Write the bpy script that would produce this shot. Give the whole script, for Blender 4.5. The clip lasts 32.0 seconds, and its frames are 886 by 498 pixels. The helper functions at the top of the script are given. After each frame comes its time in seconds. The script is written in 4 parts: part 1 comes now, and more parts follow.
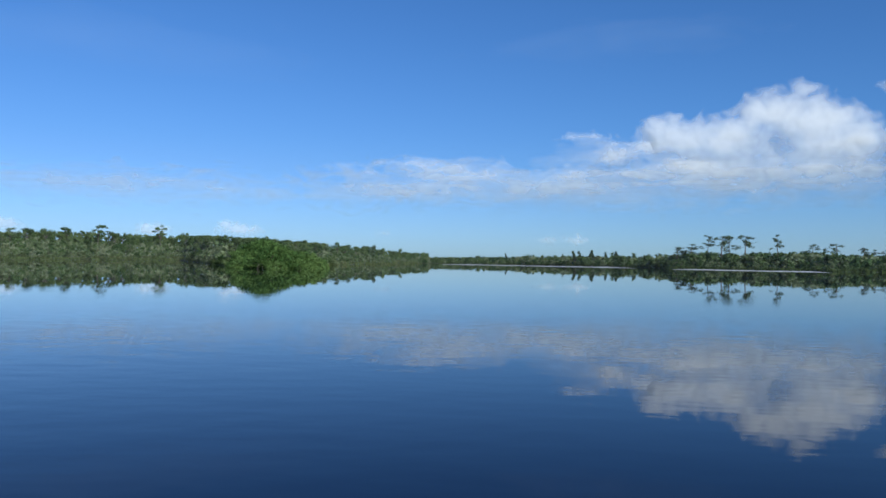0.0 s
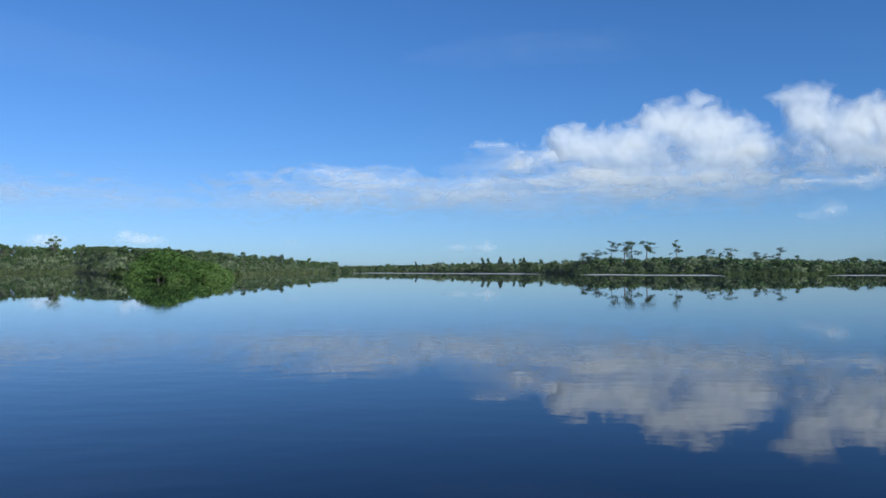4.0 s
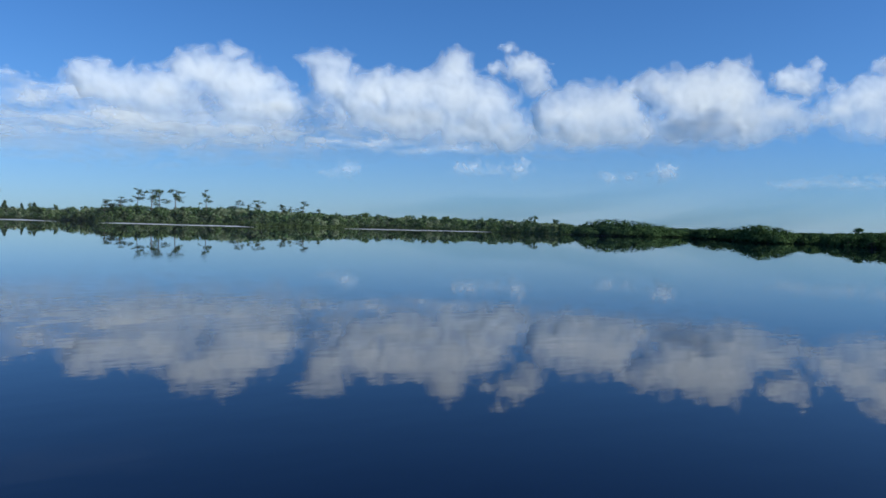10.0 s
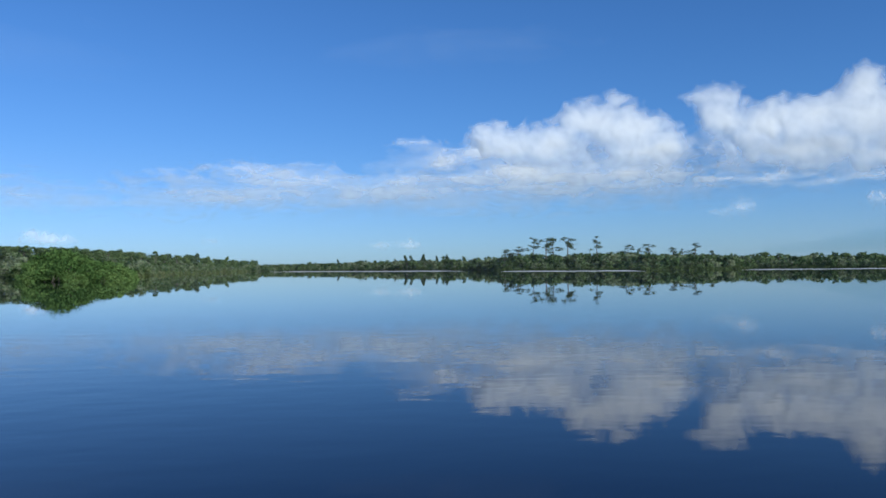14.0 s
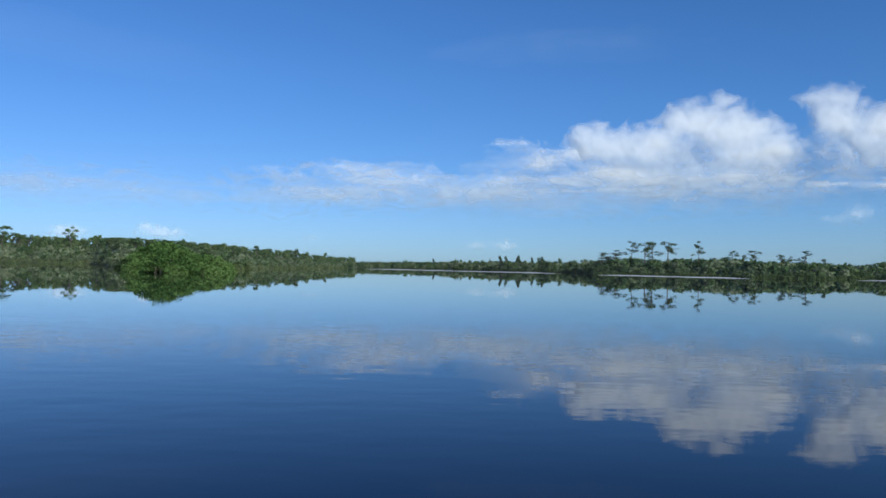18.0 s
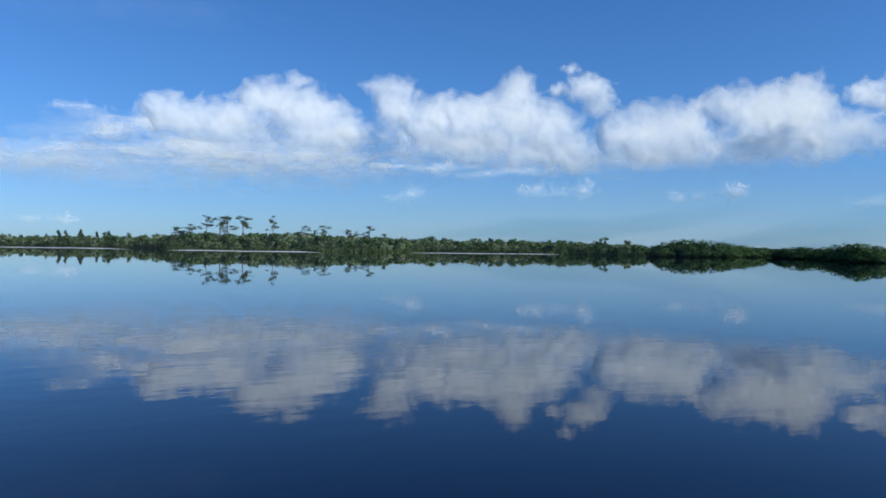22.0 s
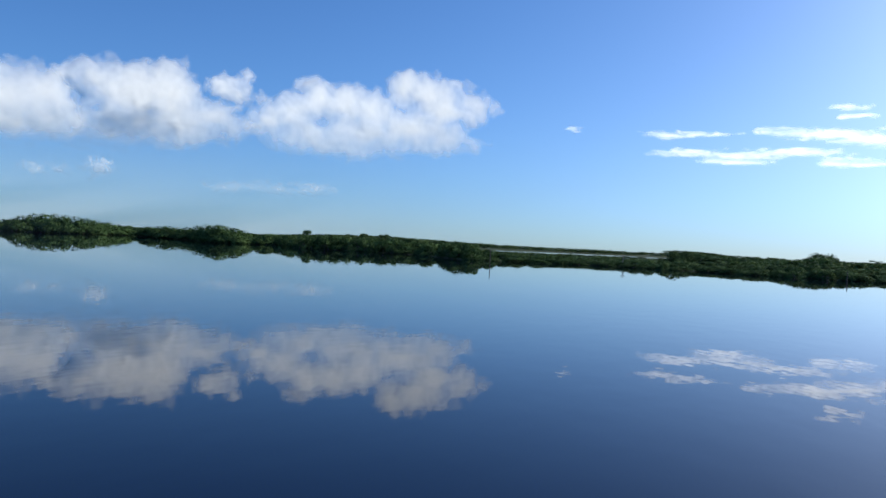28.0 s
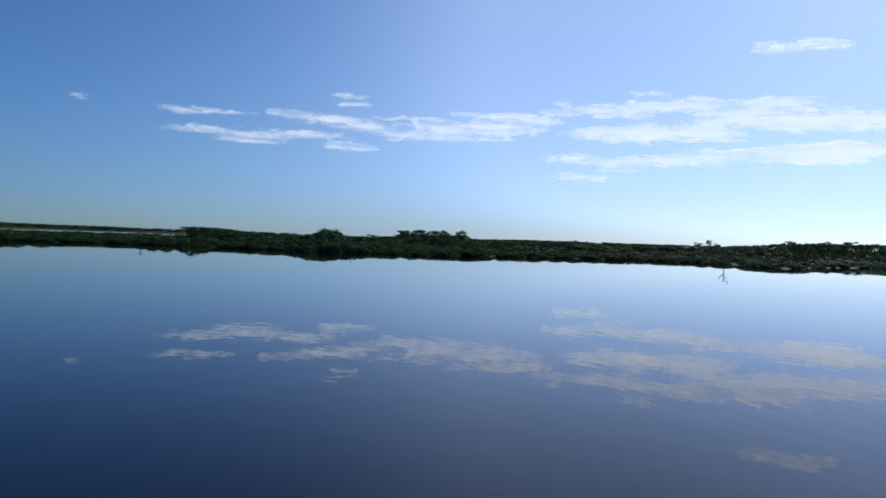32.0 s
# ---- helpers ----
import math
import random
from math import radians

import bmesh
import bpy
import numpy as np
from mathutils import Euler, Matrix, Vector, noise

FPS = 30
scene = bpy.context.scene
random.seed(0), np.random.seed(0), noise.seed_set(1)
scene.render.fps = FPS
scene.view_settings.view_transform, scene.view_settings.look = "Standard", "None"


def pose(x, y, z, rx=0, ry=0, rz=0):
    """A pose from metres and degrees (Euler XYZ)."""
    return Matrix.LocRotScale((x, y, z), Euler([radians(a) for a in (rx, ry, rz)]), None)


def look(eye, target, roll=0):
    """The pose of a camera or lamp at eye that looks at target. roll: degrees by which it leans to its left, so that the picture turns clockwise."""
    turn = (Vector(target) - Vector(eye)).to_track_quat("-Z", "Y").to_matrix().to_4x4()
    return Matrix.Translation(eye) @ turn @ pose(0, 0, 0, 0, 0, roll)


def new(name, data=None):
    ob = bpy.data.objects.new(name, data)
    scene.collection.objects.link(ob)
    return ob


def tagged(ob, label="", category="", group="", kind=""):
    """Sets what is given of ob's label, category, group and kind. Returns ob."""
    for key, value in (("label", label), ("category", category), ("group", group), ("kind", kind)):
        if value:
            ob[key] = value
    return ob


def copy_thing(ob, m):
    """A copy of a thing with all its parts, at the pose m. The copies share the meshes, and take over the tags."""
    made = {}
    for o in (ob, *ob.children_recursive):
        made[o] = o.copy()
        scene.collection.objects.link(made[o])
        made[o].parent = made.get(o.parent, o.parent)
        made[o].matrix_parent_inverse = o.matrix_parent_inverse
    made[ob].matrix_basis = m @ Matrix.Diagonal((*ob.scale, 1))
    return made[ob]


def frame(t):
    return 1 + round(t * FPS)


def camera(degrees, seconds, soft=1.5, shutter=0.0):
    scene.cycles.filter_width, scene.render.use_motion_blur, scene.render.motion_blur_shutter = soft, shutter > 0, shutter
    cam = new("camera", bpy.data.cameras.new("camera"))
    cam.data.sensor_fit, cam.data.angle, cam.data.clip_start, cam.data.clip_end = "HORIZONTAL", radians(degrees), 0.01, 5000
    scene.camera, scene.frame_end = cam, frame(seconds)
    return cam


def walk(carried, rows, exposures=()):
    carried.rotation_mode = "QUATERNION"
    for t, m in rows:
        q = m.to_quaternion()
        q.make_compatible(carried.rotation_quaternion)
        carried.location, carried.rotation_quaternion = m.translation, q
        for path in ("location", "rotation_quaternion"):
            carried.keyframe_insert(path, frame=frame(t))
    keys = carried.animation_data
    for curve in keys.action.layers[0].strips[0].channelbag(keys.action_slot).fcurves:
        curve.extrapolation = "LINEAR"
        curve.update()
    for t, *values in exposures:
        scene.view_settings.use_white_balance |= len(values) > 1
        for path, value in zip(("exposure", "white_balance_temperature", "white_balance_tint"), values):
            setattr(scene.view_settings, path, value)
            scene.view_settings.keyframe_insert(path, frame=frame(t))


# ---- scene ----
# A calm tropical lagoon, seen from a small drifting boat that pans slowly round the shore.

# ---- camera and its walk ----
cam = camera(57.8, 32.0, soft=1.7)
EYE_Z = 2.2
DRIFT_T = np.array([0.0, 8.0, 16.0, 24.0, 32.0])
DRIFT_X = np.array([0.0, 0.8, 2.6, 5.4, 5.0])
DRIFT_Y = np.array([0.0, 2.1, 7.4, 12.0, 13.4])


def drift(t):
    """Place of the boat at t seconds, gliding between the nodes."""
    out = []
    for v in (DRIFT_X, DRIFT_Y):
        slope = np.gradient(v, DRIFT_T)
        i = min(int(t // 8), 3)
        s = (t - DRIFT_T[i]) / 8
        out.append(v[i] * (1 + 2 * s) * (1 - s) ** 2 + v[i + 1] * s * s * (3 - 2 * s)
                   + 8 * slope[i] * s * (1 - s) ** 2 + 8 * slope[i + 1] * s * s * (s - 1))
    return out


TURNS = [
    (0.0, -0.00, 0.87, -0.82),(0.5, 1.59, 1.22, -0.92),(1.0, 5.41, 1.15, -0.97),(1.5, 6.82, 1.12, -1.66),
    (2.0, 2.63, 1.41, -2.72),(2.5, -1.47, 1.67, -2.78),(3.0, -3.69, 1.82, -1.23),(3.5, -4.77, 1.75, -0.15),
    (5.5, -14.48, 0.60, -1.18),(6.0, -16.64, 0.35, -0.33),(6.5, -19.73, -1.20, -1.94),(7.0, -22.74, -1.80, -2.00),
    (7.5, -25.34, -1.82, -1.35),(8.0, -28.13, -1.85, -1.86),(8.5, -30.91, -1.91, -1.20),(9.0, -33.94, -1.70, -1.24),
    (9.5, -36.74, -1.90, -1.05),(10.0, -39.09, -1.61, -1.47),(10.5, -41.53, -1.45, -2.00),(11.0, -40.49, -0.89, -1.60),
    (11.5, -37.04, -0.45, -0.87),(12.0, -32.10, -0.16, -1.12),(12.5, -24.84, 0.31, 0.13),(13.0, -21.43, 0.56, 0.68),
    (13.5, -16.16, 1.09, 0.94),(14.0, -11.81, 1.30, 0.49),(14.5, -8.55, 0.91, 0.21),(16.5, -4.24, 0.94, -0.89),
    (17.0, -2.84, 0.95, -0.94),(17.5, -2.72, 1.13, -0.94),(18.0, -4.99, 1.30, -1.08),(18.5, -10.23, 1.59, -1.27),
    (19.0, -17.06, 1.89, -1.31),(19.5, -22.01, 1.96, -1.60),(20.0, -24.98, 0.98, -1.29),(20.5, -27.51, 0.55, -1.20),
    (21.0, -30.34, 0.29, -1.04),(21.5, -32.40, 0.13, -1.29),(22.0, -34.55, -0.04, -0.72),(22.5, -37.59, -0.14, -1.28),
    (23.0, -40.58, -0.76, -1.21),(23.5, -43.64, -1.24, -1.50),(24.0, -46.58, -1.66, -1.48),(24.5, -49.45, -1.91, -1.35),
    (26.5, -62.29, -0.77, -1.51),(27.0, -66.01, -0.48, -2.25),(27.5, -71.56, -0.40, -2.57),(28.0, -77.93, -0.30, -2.59),
    (28.5, -82.89, -0.06, -1.48),(29.0, -88.31, 0.36, -2.81),(29.5, -93.69, 0.38, -2.12),(30.0, -97.51, 0.21, -2.26),
    (30.5, -99.41, 0.16, -1.31),(31.0, -101.53, -0.06, -1.07),(31.5, -106.12, -0.49, -1.23),(32.0, -111.46, -0.63, -1.99),
]
walk(cam, [(t, pose(*drift(t), EYE_Z, 90 + pitch, roll, yaw)) for t, yaw, pitch, roll in TURNS],
     [(0.0, 0.0, 6200, 7), (5.5, 0.06, 6200, 7), (12.0, 0.09, 6150, 7), (16.5, 0.0, 6200, 7), (20.0, 0.07, 6150, 7), (24.0, 0.2, 6250, 7), (28.0, 0.32, 6650, 9), (30.0, -0.14, 6250, 8), (32.0, -0.58, 6200, 8)])

# ---- world, sun ----
SUN_AZ, SUN_EL = -143.0, 26.0          # compass: 0 ahead, positive to the left
world = bpy.data.worlds.new("sky")
scene.world = world
world.use_nodes = True
wt = world.node_tree
wt.nodes.clear()
sky = wt.nodes.new("ShaderNodeTexSky")
sky.sky_type = "NISHITA"
sky.sun_disc = False
sky.sun_elevation = radians(SUN_EL)
sky.sun_rotation = radians(-SUN_AZ)
sky.altitude, sky.air_density, sky.dust_density, sky.ozone_density = 1500.0, 1.0, 1.1, 2.0
bg = wt.nodes.new("ShaderNodeBackground")
bg.inputs["Strength"].default_value = 0.116
wo = wt.nodes.new("ShaderNodeOutputWorld")
tone = wt.nodes.new("ShaderNodeMix")           # deep tropical blue, paler where the sky is brightest
tone.data_type, tone.blend_type = "RGBA", "MULTIPLY"
tone.inputs[0].default_value = 1.0
grey = wt.nodes.new("ShaderNodeRGBToBW")
glare = wt.nodes.new("ShaderNodeMapRange")
glare.inputs["From Min"].default_value, glare.inputs["From Max"].default_value = 1.5, 6.0
pale = wt.nodes.new("ShaderNodeMix")
pale.data_type = "RGBA"
pale.inputs[6].default_value, pale.inputs[7].default_value = (0.37, 0.685, 1.065, 1), (0.40, 0.61, 0.94, 1)
wt.links.new(sky.outputs[0], grey.inputs[0])
wt.links.new(grey.outputs[0], glare.inputs["Value"])
wt.links.new(glare.outputs["Result"], pale.inputs[0])
blaze = wt.nodes.new("ShaderNodeMapRange")
blaze.inputs["From Min"].default_value, blaze.inputs["From Max"].default_value = 5.5, 11.0
palest = wt.nodes.new("ShaderNodeMix")
palest.data_type = "RGBA"
palest.inputs[7].default_value = (0.42, 0.60, 1.0, 1)
wt.links.new(grey.outputs[0], blaze.inputs["Value"])
wt.links.new(blaze.outputs["Result"], palest.inputs[0])
wt.links.new(pale.outputs[2], palest.inputs[6])
wt.links.new(palest.outputs[2], tone.inputs[7])
wt.links.new(sky.outputs[0], tone.inputs[6])
dusty = wt.nodes.new("ShaderNodeTexSky")         # the milky glow of moist air round the sun
dusty.sky_type, dusty.sun_disc = "NISHITA", False
dusty.sun_elevation, dusty.sun_rotation = sky.sun_elevation, sky.sun_rotation
dusty.altitude, dusty.air_density, dusty.dust_density, dusty.ozone_density = 0.0, 0.2, 5.0, 0.0
glow = wt.nodes.new("ShaderNodeRGBToBW")
rise = wt.nodes.new("ShaderNodeMapRange")
rise.inputs["From Min"].default_value, rise.inputs["From Max"].default_value = 0.3, 14.0
rise.interpolation_type = "SMOOTHSTEP"
both = wt.nodes.new("ShaderNodeMix")
both.data_type, both.blend_type = "RGBA", "ADD"
both.inputs[7].default_value = (3.1, 3.3, 3.7, 1)
wt.links.new(dusty.outputs[0], glow.inputs[0])
wt.links.new(glow.outputs[0], rise.inputs["Value"])
wt.links.new(rise.outputs["Result"], both.inputs[0])
wt.links.new(tone.outputs[2], both.inputs[6])
wt.links.new(both.outputs[2], bg.inputs["Color"])
wt.links.new(bg.outputs[0], wo.inputs["Surface"])

sun = new("sun", bpy.data.lights.new("sun", "SUN"))
sun.data.energy, sun.data.angle, sun.data.color = 3.4, radians(0.53), (1.0, 0.975, 0.92)
sx, sy = -math.sin(radians(SUN_AZ)), math.cos(radians(SUN_AZ))
ce, se = math.cos(radians(SUN_EL)), math.sin(radians(SUN_EL))
sun.matrix_world = look((sx * ce * 500, sy * ce * 500, se * 500), (0, 0, 0))


# ---- materials ----
def material(name):
    m = bpy.data.materials.new(name)
    m.use_nodes = True
    m.node_tree.nodes.clear()
    return m, m.node_tree


def node(tree, kind, **sockets):
    n = tree.nodes.new(kind)
    for key, value in sockets.items():
        n.inputs[key.replace("_", " ")].default_value = value
    return n


def ramp(tree, source, stops):
    r = tree.nodes.new("ShaderNodeValToRGB")
    while len(r.color_ramp.elements) < len(stops):
        r.color_ramp.elements.new(0.5)
    for e, (p, c) in zip(r.color_ramp.elements, stops):
        e.position, e.color = p, (*c, 1)
    tree.links.new(source, r.inputs["Fac"])
    return r


def leaf_material(name, dark, mid, light, through_light=0.3, rough=0.8):
    """Foliage: colour varies leaf by leaf, bush by bush and in broad patches; light passes through it."""
    m, t = material(name)
    geo = t.nodes.new("ShaderNodeNewGeometry")
    info = t.nodes.new("ShaderNodeObjectInfo")
    tex = node(t, "ShaderNodeTexNoise", Scale=0.09, Detail=3.0)
    t.links.new(geo.outputs["Position"], tex.inputs["Vector"])
    a = t.nodes.new("ShaderNodeMath"); a.operation = "MULTIPLY_ADD"
    a.inputs[1].default_value, a.inputs[2].default_value = 0.45, -0.05
    t.links.new(geo.outputs["Random Per Island"], a.inputs[0])
    b = t.nodes.new("ShaderNodeMath"); b.operation = "MULTIPLY_ADD"
    b.inputs[1].default_value = 0.3
    t.links.new(info.outputs["Random"], b.inputs[0]); t.links.new(a.outputs[0], b.inputs[2])
    c = t.nodes.new("ShaderNodeMath"); c.operation = "MULTIPLY_ADD"
    c.inputs[1].default_value = 0.5
    t.links.new(tex.outputs["Fac"], c.inputs[0]); t.links.new(b.outputs[0], c.inputs[2])
    tone_of = t.nodes.new("ShaderNodeAttribute"); tone_of.attribute_name = "tone"      # each plant of a thicket
    e = t.nodes.new("ShaderNodeMath"); e.operation = "ADD"
    t.links.new(c.outputs[0], e.inputs[0]); t.links.new(tone_of.outputs["Fac"], e.inputs[1])
    col = ramp(t, e.outputs[0], [(0.15, dark), (0.5, mid), (0.9, light)])
    d = node(t, "ShaderNodeBsdfPrincipled", Roughness=rough)
    d.inputs["Specular IOR Level"].default_value = 0.05
    tr = t.nodes.new("ShaderNodeBsdfTranslucent")
    mix = node(t, "ShaderNodeMixShader", Fac=through_light)
    out = t.nodes.new("ShaderNodeOutputMaterial")
    t.links.new(col.outputs[0], d.inputs["Base Color"]); t.links.new(col.outputs[0], tr.inputs["Color"])
    t.links.new(d.outputs[0], mix.inputs[1]); t.links.new(tr.outputs[0], mix.inputs[2])
    t.links.new(mix.outputs[0], out.inputs["Surface"])
    return m


def solid_material(name, c1, c2, scale, rough=0.85, bump=0.3):
    m, t = material(name)
    geo = t.nodes.new("ShaderNodeNewGeometry")
    n1 = node(t, "ShaderNodeTexNoise", Scale=scale, Detail=6.0)
    n2 = node(t, "ShaderNodeTexNoise", Scale=scale * 0.07, Detail=3.0)
    for n in (n1, n2):
        t.links.new(geo.outputs["Position"], n.inputs["Vector"])
    ad = t.nodes.new("ShaderNodeMath"); ad.operation = "ADD"
    t.links.new(n1.outputs["Fac"], ad.inputs[0]); t.links.new(n2.outputs["Fac"], ad.inputs[1])
    hf = t.nodes.new("ShaderNodeMath"); hf.operation = "MULTIPLY"; hf.inputs[1].default_value = 0.5
    t.links.new(ad.outputs[0], hf.inputs[0])
    col = ramp(t, hf.outputs[0], [(0.3, c1), (0.7, c2)])
    d = node(t, "ShaderNodeBsdfPrincipled", Roughness=rough)
    d.inputs["Specular IOR Level"].default_value = 0.08
    bp = node(t, "ShaderNodeBump", Strength=bump, Distance=0.05)
    out = t.nodes.new("ShaderNodeOutputMaterial")
    t.links.new(n1.outputs["Fac"], bp.inputs["Height"]); t.links.new(bp.outputs[0], d.inputs["Normal"])
    t.links.new(col.outputs[0], d.inputs["Base Color"]); t.links.new(d.outputs[0], out.inputs["Surface"])
    return m


LEAF_MANGROVE = leaf_material("mangrove_leaf", (0.020, 0.042, 0.017), (0.052, 0.098, 0.032), (0.105, 0.165, 0.054), 0.2)
LEAF_BUSH = leaf_material("bright_mangrove_leaf", (0.034, 0.076, 0.019), (0.088, 0.160, 0.041), (0.170, 0.255, 0.074), 0.2)
LEAF_SHRUB = leaf_material("shrub_leaf", (0.048, 0.082, 0.030), (0.118, 0.178, 0.064), (0.240, 0.275, 0.148), 0.2)
LEAF_WOOD = leaf_material("woodland_leaf", (0.032, 0.060, 0.028), (0.080, 0.136, 0.050), (0.160, 0.215, 0.080), 0.2)
LEAF_PINE = leaf_material("pine_needle", (0.027, 0.048, 0.030), (0.065, 0.100, 0.055), (0.120, 0.165, 0.080), 0.25)
GRASS = leaf_material("marsh_grass", (0.055, 0.088, 0.028), (0.105, 0.150, 0.050), (0.190, 0.212, 0.092), 0.3)
BARK = solid_material("bark", (0.07, 0.055, 0.042), (0.22, 0.19, 0.16), 6.0)
DEADWOOD = solid_material("weathered_deadwood", (0.16, 0.15, 0.14), (0.36, 0.34, 0.31), 5.0)
SOIL = solid_material("marsh_soil", (0.026, 0.036, 0.014), (0.075, 0.095, 0.034), 0.35)


def water_material(name, rough, ripple, swell, calm):
    """Dark tannin-stained lake water: a mirror broken by faint ripples."""
    m, t = material(name)
    geo = t.nodes.new("ShaderNodeNewGeometry")
    mp = t.nodes.new("ShaderNodeMapping"); mp.inputs["Rotation"].default_value = (0, 0, radians(38))
    mp.inputs["Scale"].default_value = (0.55, 1.0, 1.0)
    t.links.new(geo.outputs["Position"], mp.inputs["Vector"])
    n1 = node(t, "ShaderNodeTexNoise", Scale=1.5, Detail=2.0, Roughness=0.4)
    n2 = node(t, "ShaderNodeTexNoise", Scale=0.11, Detail=2.0)
    n3 = node(t, "ShaderNodeTexNoise", Scale=0.028, Detail=2.0)
    for n in (n1, n2, n3):
        t.links.new(mp.outputs[0], n.inputs["Vector"])
    # ripples run out from the boat and die away towards the sheltered shores
    away = t.nodes.new("ShaderNodeVectorMath"); away.operation = "DISTANCE"
    away.inputs[1].default_value = (3.0, 7.0, 0.0)
    t.links.new(geo.outputs["Position"], away.inputs[0])
    fade = t.nodes.new("ShaderNodeMapRange")
    for key, value in (("From Min", 12.0), ("From Max", 70.0), ("To Min", 1.0), ("To Max", calm)):
        fade.inputs[key].default_value = value
    t.links.new(away.outputs["Value"], fade.inputs["Value"])
    gust = ramp(t, n3.outputs["Fac"], [(0.40, (0.3, 0.3, 0.3)), (0.60, (1, 1, 1))])
    force = t.nodes.new("ShaderNodeMath"); force.operation = "MULTIPLY"
    t.links.new(gust.outputs[0], force.inputs[0]); t.links.new(fade.outputs[0], force.inputs[1])
    b1 = node(t, "ShaderNodeBump", Distance=ripple)
    t.links.new(n1.outputs["Fac"], b1.inputs["Height"]); t.links.new(force.outputs[0], b1.inputs["Strength"])
    b2 = node(t, "ShaderNodeBump", Strength=1.0, Distance=swell)
    t.links.new(n2.outputs["Fac"], b2.inputs["Height"]); t.links.new(b1.outputs[0], b2.inputs["Normal"])
    d = node(t, "ShaderNodeBsdfPrincipled", Roughness=rough, IOR=1.23)
    d.inputs["Base Color"].default_value = (0.001, 0.0025, 0.015, 1)
    out = t.nodes.new("ShaderNodeOutputMaterial")
    t.links.new(b2.outputs[0], d.inputs["Normal"]); t.links.new(d.outputs[0], out.inputs["Surface"])
    return m


WATER = water_material("lagoon_water", 0.012, 0.008, 0.006, 0.05)
PALE_SHORE = solid_material("pale_shore", (0.50, 0.49, 0.45), (0.74, 0.72, 0.66), 0.25, 0.9, 0.1)


def cloud_material(name, scale):
    """White water droplets: scatters and passes light; thins out towards ragged edges."""
    m, t = material(name)
    cover = t.nodes.new("ShaderNodeAttribute"); cover.attribute_name = "cover"
    dense = t.nodes.new("ShaderNodeAttribute"); dense.attribute_name = "thickness"
    facing = t.nodes.new("ShaderNodeAttribute"); facing.attribute_name = "facing"      # which way the heap's side looks
    geo = t.nodes.new("ShaderNodeNewGeometry")
    n1 = node(t, "ShaderNodeTexNoise", Scale=scale, Detail=4.0, Roughness=0.55)
    t.links.new(geo.outputs["Position"], n1.inputs["Vector"])
    k = t.nodes.new("ShaderNodeMath"); k.operation = "MULTIPLY_ADD"          # ragged only where the cloud is thin
    k.inputs[1].default_value = 1.11
    w = t.nodes.new("ShaderNodeMath"); w.operation = "MULTIPLY"; w.inputs[1].default_value = -0.22
    t.links.new(n1.outputs["Fac"], w.inputs[0])
    t.links.new(cover.outputs["Fac"], k.inputs[0]); t.links.new(w.outputs[0], k.inputs[2])
    k.use_clamp = True
    sq = t.nodes.new("ShaderNodeMath"); sq.operation = "MULTIPLY"; sq.use_clamp = True
    t.links.new(k.outputs[0], sq.inputs[0]); t.links.new(dense.outputs["Fac"], sq.inputs[1])

    # light scattered many times over loses its grazing edge: both lobes lean along the sunlight
    def leaning(sign):
        add = t.nodes.new("ShaderNodeVectorMath"); add.operation = "ADD"
        add.inputs[1].default_value = (sign * sx * ce * 0.95, sign * sy * ce * 0.95, sign * se * 0.95)
        t.links.new(facing.outputs["Vector"], add.inputs[0])
        unit = t.nodes.new("ShaderNodeVectorMath"); unit.operation = "NORMALIZE"
        t.links.new(add.outputs[0], unit.inputs[0])
        return unit.outputs[0]

    d = t.nodes.new("ShaderNodeBsdfDiffuse"); d.inputs["Color"].default_value = (0.61, 0.62, 0.61, 1)
    t.links.new(leaning(1), d.inputs["Normal"])
    tl = t.nodes.new("ShaderNodeBsdfTranslucent"); passing = t.nodes.new("ShaderNodeAttribute"); passing.attribute_name = "passing"      # thin sheets let more light through
    t.links.new(passing.outputs["Color"], tl.inputs["Color"])
    t.links.new(leaning(-1), tl.inputs["Normal"])
    mx = t.nodes.new("ShaderNodeAddShader")
    tp = t.nodes.new("ShaderNodeBsdfTransparent")
    fin = t.nodes.new("ShaderNodeMixShader")
    out = t.nodes.new("ShaderNodeOutputMaterial")
    t.links.new(d.outputs[0], mx.inputs[0]); t.links.new(tl.outputs[0], mx.inputs[1])
    t.links.new(sq.outputs[0], fin.inputs["Fac"]); t.links.new(tp.outputs[0], fin.inputs[1])
    t.links.new(mx.outputs[0], fin.inputs[2]); t.links.new(fin.outputs[0], out.inputs["Surface"])
    return m


CLOUD = cloud_material("cloud", 0.022)


